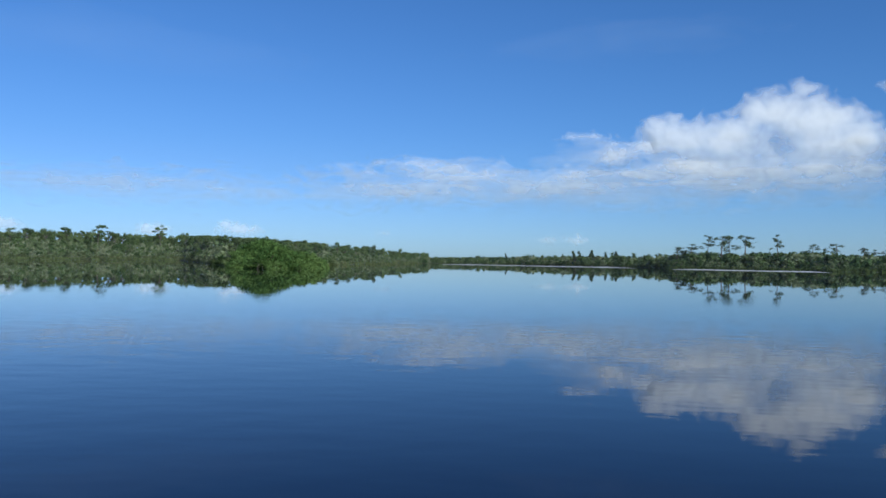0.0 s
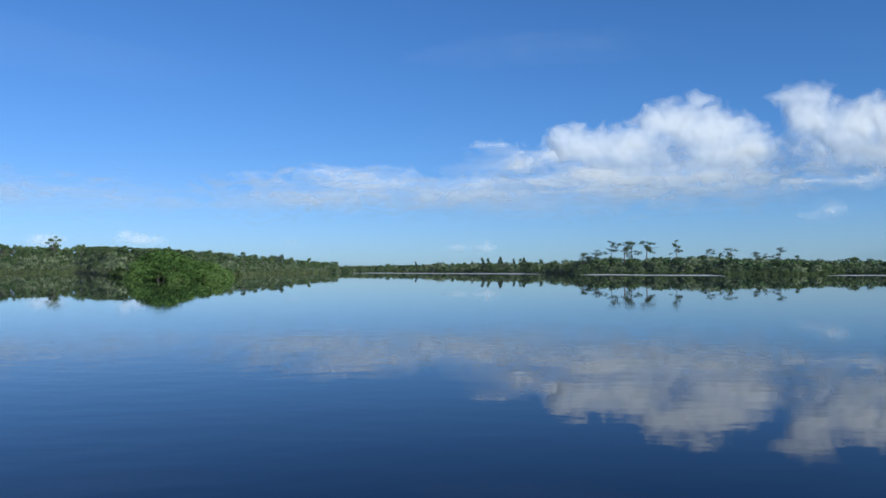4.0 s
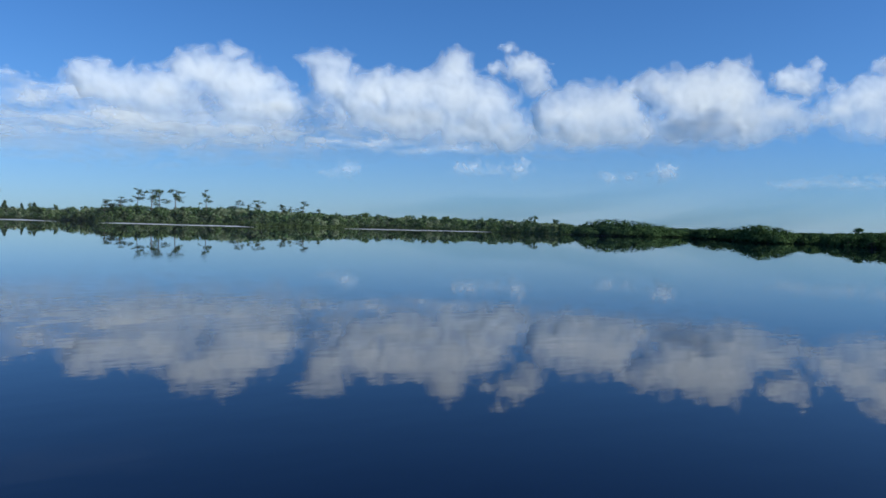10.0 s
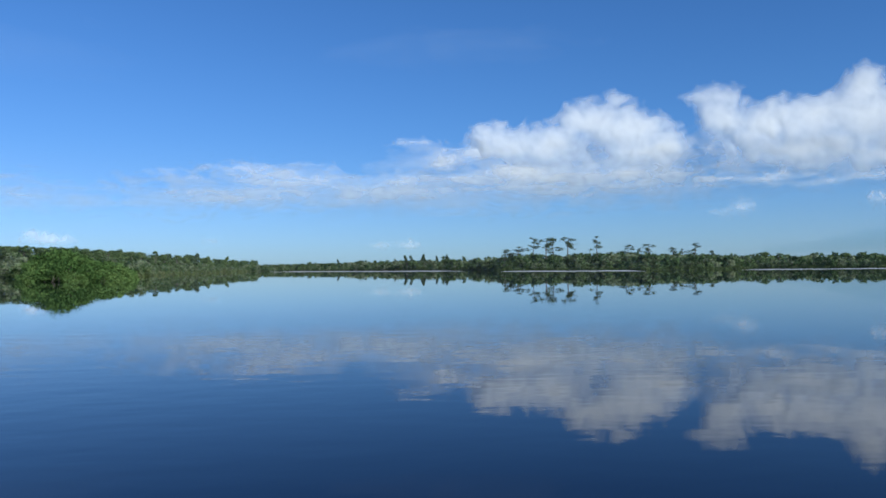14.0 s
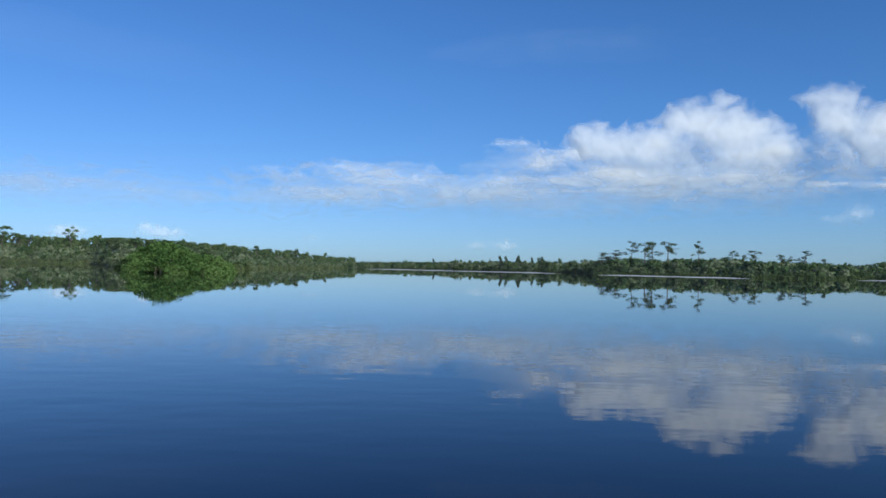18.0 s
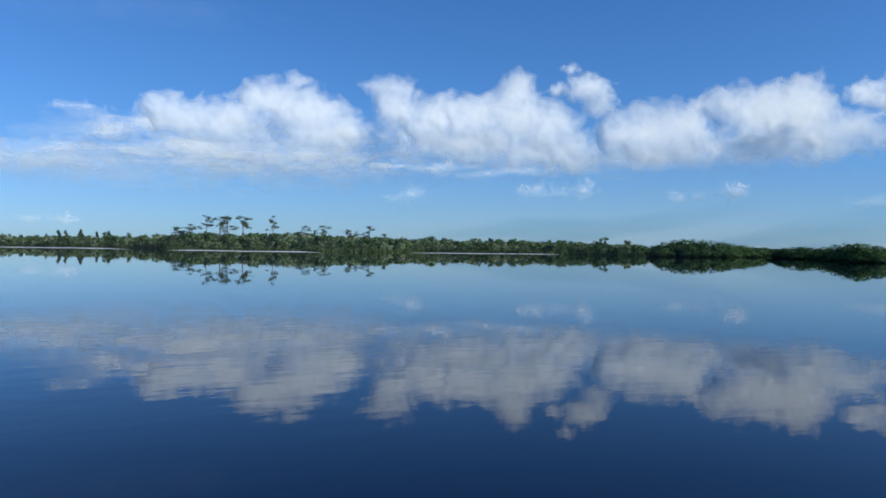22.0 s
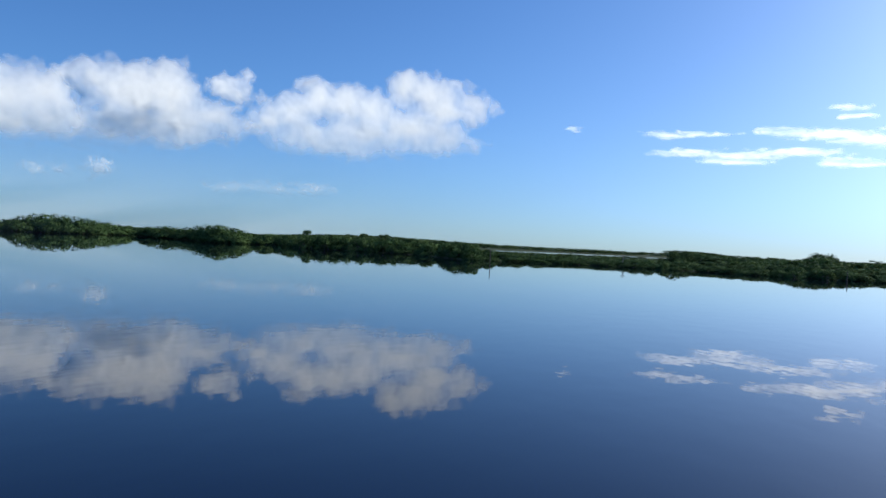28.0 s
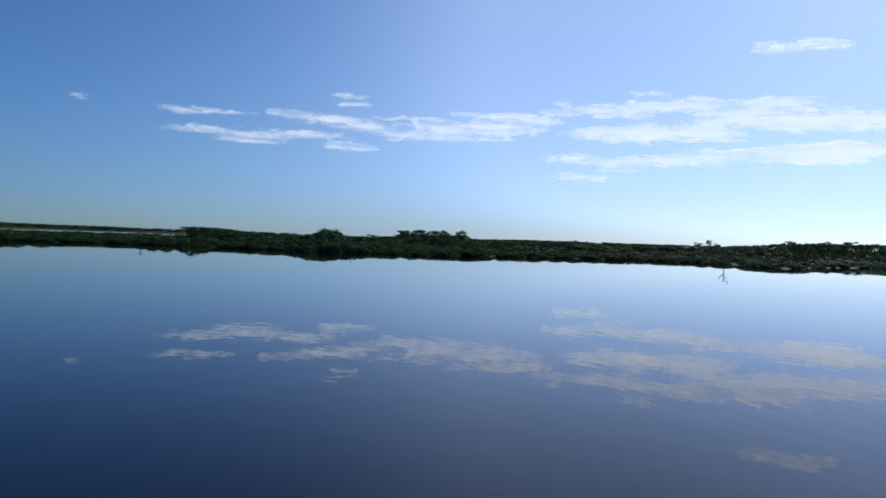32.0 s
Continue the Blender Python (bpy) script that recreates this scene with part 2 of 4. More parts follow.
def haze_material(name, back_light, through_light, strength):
    """Sheet standing in for hazy air: scatters a little of the light that falls on it."""
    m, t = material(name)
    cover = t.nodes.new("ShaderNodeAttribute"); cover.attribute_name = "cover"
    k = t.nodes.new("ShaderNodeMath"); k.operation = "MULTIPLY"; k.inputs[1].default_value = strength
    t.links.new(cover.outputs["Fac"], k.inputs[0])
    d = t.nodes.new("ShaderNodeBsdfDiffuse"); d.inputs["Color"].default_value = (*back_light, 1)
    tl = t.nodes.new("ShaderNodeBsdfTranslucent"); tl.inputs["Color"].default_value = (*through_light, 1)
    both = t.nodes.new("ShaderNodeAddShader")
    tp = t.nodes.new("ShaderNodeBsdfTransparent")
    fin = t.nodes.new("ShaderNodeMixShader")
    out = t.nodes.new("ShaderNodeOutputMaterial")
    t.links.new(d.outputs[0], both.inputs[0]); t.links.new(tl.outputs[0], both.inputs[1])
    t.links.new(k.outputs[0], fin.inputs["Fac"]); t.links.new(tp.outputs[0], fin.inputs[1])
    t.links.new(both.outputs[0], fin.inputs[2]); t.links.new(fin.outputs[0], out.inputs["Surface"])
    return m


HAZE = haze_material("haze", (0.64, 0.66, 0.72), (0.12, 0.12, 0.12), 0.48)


# ---- helpers: plan, noise, meshes ----
V_LEFT, V_MID, V_RIGHT = (0.0, 0.0), (1.0, 2.7), (5.2, 12.9)
CENTRE = np.array([2.5, 6.5])


def spot(view, az, d):
    """Plan place at compass az degrees and d metres from a viewpoint."""
    return view[0] - d * math.sin(radians(az)), view[1] + d * math.cos(radians(az))


def polar(x, y):
    """Compass degrees and metres about the lagoon's centre."""
    dx, dy = x - CENTRE[0], y - CENTRE[1]
    return np.degrees(np.arctan2(-dx, dy)), np.hypot(dx, dy)


LATTICE = np.random.RandomState(7).rand(64, 64, 64)


def smooth(x):
    return x * x * (3 - 2 * x)


def value_noise(p):
    i = np.floor(p).astype(int)
    f = smooth(p - i)
    i &= 63
    j = (i + 1) & 63
    out = 0
    for a in (0, 1):
        for b in (0, 1):
            for c in (0, 1):
                w = (f[:, 0] if a else 1 - f[:, 0]) * (f[:, 1] if b else 1 - f[:, 1]) * (f[:, 2] if c else 1 - f[:, 2])
                out = out + w * LATTICE[(j if a else i)[:, 0], (j if b else i)[:, 1], (j if c else i)[:, 2]]
    return out


def fbm(p, octaves=4, gain=0.5):
    total, amp, norm = 0, 1.0, 0
    for k in range(octaves):
        n = value_noise(p * 2.03 ** k + 17.3 * k)
        total = total + amp * n
        norm += amp
        amp *= gain
    return total / norm


def mesh_of(name, verts, faces, mat, shade_smooth=False):
    """A mesh from vertex and face arrays; all faces have the same number of corners."""
    verts, faces = np.asarray(verts, dtype=np.float32), np.asarray(faces, dtype=np.int32)
    me = bpy.data.meshes.new(name)
    k = faces.shape[1]
    me.vertices.add(len(verts)); me.vertices.foreach_set("co", verts.ravel())
    me.loops.add(faces.size); me.loops.foreach_set("vertex_index", faces.ravel())
    me.polygons.add(len(faces)); me.polygons.foreach_set("loop_start", np.arange(0, faces.size, k, dtype=np.int32))
    if shade_smooth:
        me.polygons.foreach_set("use_smooth", np.ones(len(faces), dtype=bool))
    me.materials.append(mat)
    me.update(calc_edges=True)
    me.validate()
    return me


def part(name, me, parent, label=""):
    ob = new(name, me)
    ob.parent = parent
    return tagged(ob, label)


# ---- the lagoon's plan: shoreline, ground ----
SHORE = []
for view, pairs in (
    (V_LEFT, [(150, 230), (120, 230), (90, 215), (60, 190), (45, 170), (38, 185), (33, 290), (28.5, 430), (24, 520), (18, 580), (15.4, 560),
              (14.7, 186), (13, 176), (10, 190), (8.8, 250), (6.5, 390), (4, 480), (2, 620), (0, 780)]),
    (V_MID, [(-5, 800), (-8, 690), (-11, 600), (-14, 550), (-16, 450), (-20, 430), (-24, 410), (-26, 395), (-30, 410), (-33, 490),
             (-36, 470), (-40, 440), (-44, 420), (-47.3, 365), (-49, 345), (-52.5, 345), (-55.4, 385), (-56, 430), (-56.4, 350), (-59.5, 285)]),
    (V_RIGHT, [(-62, 222), (-66.4, 226), (-68.6, 186), (-72.5, 170), (-76, 158), (-79, 127), (-84, 127), (-88, 129), (-93, 125), (-97, 118),
               (-101, 113), (-106, 112), (-111, 111), (-114, 117), (-121, 128), (-127, 137), (-131, 128), (-134.5, 112), (-138, 140),
               (-141, 162), (-150, 180), (-165, 205), (-179, 225)])):
    for az, d in pairs:
        SHORE.append(polar(*spot(view, az, d)))
SHORE.sort()
SHORE_AZ = np.array([a for a, _ in SHORE]); SHORE_R = np.array([r for _, r in SHORE])


def shore_r(az):
    return np.interp(az, SHORE_AZ, SHORE_R, period=360)


def ground_z(x, y):
    """Height of the land and the lake bed."""
    az, r = polar(np.asarray(x, float), np.asarray(y, float))
    n = fbm(np.stack([np.ravel(x) * 0.05, np.ravel(y) * 0.05, np.zeros(np.size(x))], 1), 3).reshape(np.shape(az))
    inland = r - shore_r(az) + 2 * (n - 0.5)
    z = np.clip(inland * 0.10, -1.6, 0.15) + np.clip(inland, 0, 200) * 0.0015 * n
    hill = np.clip((az - 3) / 12, 0, 1) * np.clip((52 - az) / 10, 0, 1)
    z = z + 9.0 * hill * smooth(np.clip(inland / 160, 0, 1)) * np.clip((r - 330) / 100, 0, 1)
    # a second pool behind the mangroves
    ax, rx = polar(*spot(V_RIGHT, -88, 420))
    pool = np.clip(1 - ((az - ax) / 8.0) ** 2 - ((r - rx) / 190.0) ** 2, 0, 1)
    return z - 1.4 * np.clip(pool * 2.0, 0, 1) * (inland > 20)


def build_ground():
    az = np.linspace(-180, 180, 541)[:-1]
    rel = np.concatenate([[-60, -20, -8, -4, -2, -1, 0, 1, 2, 4, 7, 12, 20], np.geomspace(30, 4300, 42)])
    A, R = np.meshgrid(az, rel, indexing="ij")
    rad = np.minimum(shore_r(A) + R, 4700)
    rad = np.where(R > 0, shore_r(A) + R * (4700 - shore_r(A)) / 4300, rad)
    X, Y = CENTRE[0] - rad * np.sin(np.radians(A)), CENTRE[1] + rad * np.cos(np.radians(A))
    Z = ground_z(X, Y)
    n, k = A.shape
    verts = np.stack([X, Y, Z], -1).reshape(-1, 3)
    i, j = np.meshgrid(np.arange(n), np.arange(k - 1), indexing="ij")
    i2 = (i + 1) % n
    faces = np.stack([i * k + j, i * k + j + 1, i2 * k + j + 1, i2 * k + j], -1).reshape(-1, 4)
    me = mesh_of("ground", verts, faces, SOIL, True)
    tagged(new("ground", me), "flat marshy land with low grass round the lagoon", "ground", kind="structure")


build_ground()


def build_water():
    bm = bmesh.new()
    ring = [bm.verts.new((4700 * math.cos(a), 4700 * math.sin(a), 0)) for a in np.linspace(0, 2 * math.pi, 97)[:-1]]
    bm.faces.new(ring)
    me = bpy.data.meshes.new("water"); bm.to_mesh(me); bm.free()
    me.materials.append(WATER)
    tagged(new("water", me), "calm dark blue lagoon water mirroring sky and clouds", "water", kind="structure")


build_water()


def pale_strip(view, az0, az1, near0, near1, reach):
    """Long low pale strip lying awash along the shore."""
    n, k = 80, 6
    verts, faces = [], []
    for i in range(n + 1):
        s = i / n
        az = az0 + (az1 - az0) * s
        taper = min(1, 6 * s, 6 * (1 - s))
        near = near0 + (near1 - near0) * s
        for j in range(k + 1):
            d = near + reach * taper * (j / k) * (0.85 + 0.15 * math.sin(9 * s))
            verts.append((*spot(view, az, d), -0.03 + 0.16 * taper * math.sin(math.pi * j / k) + 0.02 * math.sin(40 * s + j)))
    for i in range(n):
        for j in range(k):
            a = i * (k + 1) + j
            faces.append((a, a + 1, a + k + 2, a + k + 1))
    me = mesh_of("pale_strip", verts, faces, PALE_SHORE, True)
    tagged(new("pale_strip", me), "low pale strip awash along the shore", "ground", kind="structure")


pale_strip(V_MID, 1.0, -14.0, 520, 390, 130)
pale_strip(V_MID, -15.4, -26.3, 350, 312, 80)
pale_strip(V_MID, -31.5, -43.0, 350, 385, 60)


# ---- clouds ----
SKY_R = 3000.0
SKY_NEAR = 1750.0


def patches(cell, least=30):
    """The separate pieces of a grid of cells, tiny ones left out."""
    left = set(map(tuple, np.argwhere(cell)))
    out = []
    while left:
        todo = [left.pop()]
        got = list(todo)
        while todo:
            i, j = todo.pop()
            for q in ((i + 1, j), (i - 1, j), (i, j + 1), (i, j - 1)):
                if q in left:
                    left.remove(q); todo.append(q); got.append(q)
        if len(got) >= least:
            out.append(np.array(got))
    return out


GRADIENT = np.random.RandomState(11).rand(128, 128) * 2 * math.pi
GRAD_X, GRAD_Y = np.cos(GRADIENT), np.sin(GRADIENT)


def perlin(x, y):
    """Gradient noise of the plane, about -0.7 to 0.7."""
    i, j = np.floor(x).astype(int), np.floor(y).astype(int)
    fx, fy = x - i, y - j
    u, v = fx ** 3 * (fx * (fx * 6 - 15) + 10), fy ** 3 * (fy * (fy * 6 - 15) + 10)
    corner = []
    for p in (0, 1):
        for q in (0, 1):
            k, m = (i + p) & 127, (j + q) & 127
            corner.append(GRAD_X[k, m] * (fx - p) + GRAD_Y[k, m] * (fy - q))
    low, high = corner[0] * (1 - v) + corner[1] * v, corner[2] * (1 - v) + corner[3] * v
    return low * (1 - u) + high * u


def billows(x, y, octaves=5, gain=0.5, round_tops=True):
    """Rounded heaps with sharp creases between them, or plain clouded noise; mean near zero."""
    total, amp, norm = 0, 1.0, 0
    c, s = 1.72, 1.05
    for k in range(octaves):
        n = perlin(x, y)
        total = total + amp * (2.6 * np.abs(n) - 0.5 if round_tops else 1.5 * n)
        norm += amp
        amp *= gain
        x, y = c * x - s * y + 13.7, s * x + c * y + 7.1
    return total / norm


def blur(f, times=1):
    for _ in range(times):
        g = np.pad(f, 1, mode="edge")
        f = (g[1:-1, :-2] + 2 * g[1:-1, 1:-1] + g[1:-1, 2:]) / 4
        g = np.pad(f, 1, mode="edge")
        f = (g[:-2, 1:-1] + 2 * g[1:-1, 1:-1] + g[2:, 1:-1]) / 4
    return f


def build_cloud(label, blobs, seed, tau=0.5, dense=0.95, rough=0.6, relief=0.42, step=0.09, stretch=1.0, back=0.2, spiral=0.0102, far=0.0, passing=0.16, veil=0.22, grain=1.0):
    """One cloud: billowed heaps swelling out of the sky's shell, opaque where deep and ragged where shallow.
    blobs: compass, elevation, half width, half height, in degrees; tau: how slowly it thickens inwards."""
    b = np.array(blobs, float)
    size = float(np.median(b[:, 3]))
    pad = 0.5 + 0.5 * size
    az = np.arange((b[:, 0] - b[:, 2]).min() - pad * stretch, (b[:, 0] + b[:, 2]).max() + pad * stretch, step)
    el = np.arange(max(0.3, (b[:, 1] - b[:, 3]).min() - pad), (b[:, 1] + b[:, 3]).max() + pad, step)
    A, E = np.meshgrid(az, el, indexing="ij")
    f = 0.5 * grain / max(size, 0.25)
    u, v = A / stretch * f + seed * 5.3, E * f + seed * 3.1

    def octaves(base):
        """As many as the grid can carry."""
        return int(np.clip(1 + math.floor(math.log2(max(1.0, 0.3 / step / (f * base)))), 1, 6))

    wa = 0.45 * size * stretch * billows(u + 40, v, min(4, octaves(1)), 0.5, False)
    we = 0.45 * size * billows(u, v + 40, min(4, octaves(1)), 0.5, False)
    inside, heap = np.zeros(A.shape), np.zeros(A.shape)
    for ca, ce_, rx, ry in b:
        q = np.sqrt(((A + wa - ca) / (rx * 1.1)) ** 2 + ((E + we - ce_) / (ry * 1.1)) ** 2)
        inside += np.exp(np.clip((1 - q) * min(rx, ry) / (0.22 * size), -30, 30))
        heap += (min(rx, ry, 1.6) * np.clip(1.6 - q * q, 0, None) ** 0.5) ** 3
    inside = 0.22 * size * np.log(inside + 1e-9)
    heap = heap ** (1 / 3)
    knob = billows(1.1 * u + 2.2 * wa * f, 1.1 * v + 2.2 * we * f, octaves(1.3), 0.48)
    fine = billows(2.6 * u + 9, 2.6 * v + 5, octaves(2.6), 0.5, False)
    deep = inside + rough * size * (0.7 * knob + 0.35 * fine)
    base, top = (b[:, 1] - b[:, 3]).min(), (b[:, 1] + b[:, 3]).max()
    low = 1 - smooth(np.clip((E - base) / (0.75 * (top - base)), 0, 1))
    cover = 1 - np.exp(-np.clip(deep + 0.42 * size, 0, None) ** 1.25 / (1.15 * tau * size ** 1.25 * (1 + 0.6 * low)))
    # undersides and sheets thin out into streaks
    streak = 0.5 + 0.8 * billows(0.45 * u + 3, 2.0 * v, octaves(2), 0.55, False)
    thick = dense * (1 - veil * low * np.clip(1.5 * streak, 0, 1.2))
    if stretch > 1.5:
        cover = cover * np.clip(0.6 + 1.0 * (streak - 0.15), 0.2, 1)
    swell = blur(1.3 * heap + 0.42 * size * knob * np.clip(heap / size, 0, 1), 3)
    # the whole row of clouds recedes towards the sun
    mid = b[:, 0].mean()
    shell = SKY_NEAR * np.exp(0.0102 * np.clip(15.0 - mid, 0, 70) + spiral * (mid - A)) if spiral else np.full(A.shape, SKY_R)
    ra, re = np.radians(A), np.radians(E)

    def sheet(depth):
        r = shell + far + shell / 57.3 * (back * (E - 8.0) - depth * swell)
        return np.stack([-r * np.sin(ra) * np.cos(re), r * np.cos(ra) * np.cos(re), r * np.sin(re)], -1)

    full = sheet(2.1 * relief)
    out = np.cross(np.gradient(full, axis=1), np.gradient(full, axis=0))
    out /= np.linalg.norm(out, axis=-1)[..., None]
    out[..., 2] -= 0.95 * low                                        # undersides look down
    facing = (out / np.linalg.norm(out, axis=-1)[..., None]).reshape(-1, 3)
    verts = sheet(0.2 * relief).reshape(-1, 3)
    n, k = A.shape
    keep = cover > 0.02
    cell = keep[:-1, :-1] | keep[1:, :-1] | keep[:-1, 1:] | keep[1:, 1:]
    cover, thick = cover.ravel(), thick.ravel()
    for cells in patches(cell):
        i, j = cells.T
        faces = np.stack([i * k + j, (i + 1) * k + j, (i + 1) * k + j + 1, i * k + j + 1], 1)
        used, inverse = np.unique(faces, return_inverse=True)
        me = mesh_of("cloud", verts[used], inverse.reshape(faces.shape), CLOUD, True)
        for key, values in (("cover", cover[used]), ("thickness", thick[used]), ("passing", np.full(len(used), passing))):
            me.attributes.new(key, "FLOAT", "POINT").data.foreach_set("value", values.astype(np.float32))
        me.attributes.new("facing", "FLOAT_VECTOR", "POINT").data.foreach_set("vector", facing[used].astype(np.float32).ravel())
        tagged(new("cloud", me), label, "cloud", group="clouds over the lagoon")


build_cloud("large heaped white cumulus cloud with grey streaked base",
            [(-22.7, 9.9, 1.9, 1.26), (-25.1, 8.9, 2.3, 1.66), (-27.1, 8.1, 1.7, 1.3), (-21.6, 10.2, 1.4, 0.81), (-19.5, 8.4, 2.2, 1.25),
             (-16.7, 8.6, 1.9, 1.15), (-15.1, 9.2, 0.8, 0.63), (-24.3, 11.5, 0.6, 0.33), (-23.5, 6.6, 4.4, 1.06), (-18.6, 6.7, 3.3, 1.18),
             (-16.9, 8.3, 1.8, 0.9), (-15, 9, 1, 0.67), (-12, 7.6, 1, 0.47)], 1, tau=0.5, passing=0.1, veil=0.55)
build_cloud("thin white cloud with a bright ruffled upper edge",
            [(-3.2, 6.2, 1.8, 0.63), (-0.8, 6.2, 2.4, 0.88), (-2.7, 7.2, 1, 0.2), (1.7, 6.9, 2.1, 0.48), (7.1, 6.6, 1, 0.28), (-12, 7.5, 1.5, 0.5),
             (-10.1, 8.8, 1.4, 0.31), (-14.1, 8.2, 2.1, 0.52), (-15.6, 6.7, 2.1, 0.52), (-9, 6.1, 3, 0.62), (-6.9, 5.9, 1.5, 0.42),
             (-9.4, 5.6, 2, 0.51), (-13.3, 6.3, 2.1, 0.51)], 2, tau=0.9, dense=0.72, rough=0.75, relief=0.35, stretch=1.8, veil=0.5, grain=1.3)
build_cloud("broad thin grey-white stratus veil under the cumulus",
            [(-7.5, 5.3, 7.8, 1.1), (-18.1, 5.6, 7.3, 1.3), (-25.4, 5.9, 5.4, 1.1), (0.9, 5.6, 5.7, 1.2), (-12.5, 4.5, 6, 0.7)], 3, tau=1.0, dense=0.72, rough=1.0, relief=0.25, stretch=3.2, far=-120, veil=0.3, back=-1.0, grain=1.6)
build_cloud("large flat-based white cumulus cloud with grey underside",
            [(-30.9, 11.2, 0.9, 0.5), (-29.8, 11.3, 0.7, 0.31), (-31.3, 9.7, 1.4, 1.16), (-34, 9.1, 2.3, 1.4), (-37, 9.4, 2.4, 1.4),
             (-39.8, 9.1, 2.2, 1.48), (-42, 8.7, 1.8, 1.33), (-43.1, 7.1, 1.8, 1.42), (-39.7, 10.9, 1.3, 1.16), (-36.2, 7.5, 5.2, 1.18),
             (-41.1, 6.9, 2.8, 1.11), (-43.9, 6.2, 1.2, 0.71)], 4, tau=0.5, passing=0.1)
build_cloud("narrow bright cloud strip below a larger cloud",
            [(-33.9, 5.7, 2.4, 0.31), (-37.1, 5.3, 2.8, 0.28), (-31.5, 5.9, 1.7, 0.31), (-40.3, 5.5, 2, 0.32)], 5, tau=0.9, dense=0.6, rough=0.7, stretch=2.5, far=-120)
build_cloud("small detached white cumulus puff",
            [(-44.7, 11.2, 1.4, 0.92), (-45.4, 10.1, 1.1, 0.86), (-43.4, 12.5, 0.4, 0.23), (-42.4, 11.1, 0.6, 0.35)], 6, tau=0.65, passing=0.25)
build_cloud("rounded white cumulus cloud with flat base",
            [(-49, 8.1, 2.6, 1.56), (-47.1, 8.1, 1.4, 1.25), (-50.8, 8.4, 1.5, 1.32), (-49.1, 6.7, 3.1, 0.94), (-51.4, 7, 1.2, 0.85)], 7, tau=0.5, passing=0.15, spiral=0.0102)
build_cloud("tall heaped white cumulus cloud with trailing flank",
            [(-54, 9.7, 1.2, 1.07), (-52.3, 9.9, 0.6, 0.38), (-56.3, 9.1, 2.5, 1.66), (-58.5, 9.1, 1.7, 1.64), (-56.6, 7.2, 3.7, 1.22),
             (-59.3, 7.5, 1.8, 1.27), (-61.4, 7.8, 1.8, 1.03), (-63, 7.2, 0.9, 0.66), (-58.7, 11, 0.6, 0.37)], 8, tau=0.5, passing=0.2, spiral=0.014, far=450)
build_cloud("small ragged white cloud puff",
            [(-62.1, 10, 1.1, 0.8), (-63.1, 9.6, 0.8, 0.72), (-63.6, 10.9, 0.4, 0.33), (-64.5, 9.5, 0.5, 0.29)], 9, tau=0.7, passing=0.22, spiral=0.02, far=450)
build_cloud("bright knobbly white cumulus cloud standing alone",
            [(-65.1, 8.2, 1.1, 0.92), (-66.8, 8.7, 1.3, 1.16), (-68.5, 9.7, 1.1, 1.08), (-67.7, 10.7, 0.3, 0.23), (-70.5, 9.5, 1.6, 1.24),
             (-72.3, 9.1, 1.4, 1.17), (-74.5, 10.9, 1, 0.96), (-76.4, 10.6, 1.5, 1.17), (-77.3, 9.5, 1.4, 1.33), (-79.7, 9.9, 1.1, 0.55),
             (-79.4, 9.2, 0.8, 0.55), (-78.3, 11.2, 0.5, 0.23), (-67.9, 7.2, 2.8, 0.94), (-71.4, 7.4, 2.8, 1.18), (-75, 8, 2.8, 1.34),
             (-77.4, 7.5, 1.4, 0.87), (-79.6, 7, 0.5, 0.32), (-70.3, 6.5, 2.3, 0.51)], 10, tau=0.5, passing=0.2, spiral=0.03, relief=0.5, far=380)
build_cloud("faint small cloud puff low over the shore",
            [(-40.9, 4.1, 1.2, 0.56), (-42.7, 4, 0.8, 0.4), (-44.4, 4.2, 0.8, 0.6)], 11, tau=1.3, dense=0.55, passing=0.3, far=-120, relief=0.5, grain=1.7, rough=1.1)
build_cloud("faint small cloud puff low over the shore",
            [(-50.7, 3.7, 0.7, 0.43), (-52.1, 3.7, 0.4, 0.35), (-54.4, 4.1, 0.9, 0.58)], 12, tau=1.3, dense=0.55, passing=0.3, far=-120, relief=0.5, grain=1.7, rough=1.1)
build_cloud("faint small cloud puff under a large cumulus",
            [(-32.3, 3.9, 0.9, 0.44), (-31.2, 3.5, 0.7, 0.31)], 13, tau=1.0, dense=0.38, passing=0.35, far=-120, relief=0.5, grain=1.7, rough=1.1)
build_cloud("long faint low cloud streak",
            [(-62.6, 3.3, 1.4, 0.38), (-64.3, 3.4, 0.8, 0.33), (-66.1, 3.3, 1.2, 0.4), (-68.7, 3.5, 1.4, 0.43)], 14, tau=1.3, dense=0.55, passing=0.3, far=-120, relief=0.5, stretch=1.8, grain=1.7, rough=1.1)
build_cloud("flat white altocumulus streak in bright sky",
            [(-92.7, 8.2, 1.2, 0.27), (-94.8, 8.2, 1, 0.16), (-94.6, 7, 2.1, 0.27), (-97.6, 6.6, 2.2, 0.36), (-100.4, 8.4, 1.8, 0.24),
             (-103.2, 8.2, 2.2, 0.31), (-105.3, 7.8, 1.8, 0.35), (-101.2, 7.1, 2.5, 0.28), (-104.5, 6.4, 1.9, 0.28), (-104, 9.9, 0.9, 0.12),
             (-104.7, 9.3, 0.8, 0.12), (-96.2, 8.3, 0.4, 0.08)], 15, tau=0.6, relief=0.4, back=0.0, spiral=0.0, far=700, passing=1.0, veil=0.0, stretch=3.0, step=0.07, rough=0.8, grain=0.8)
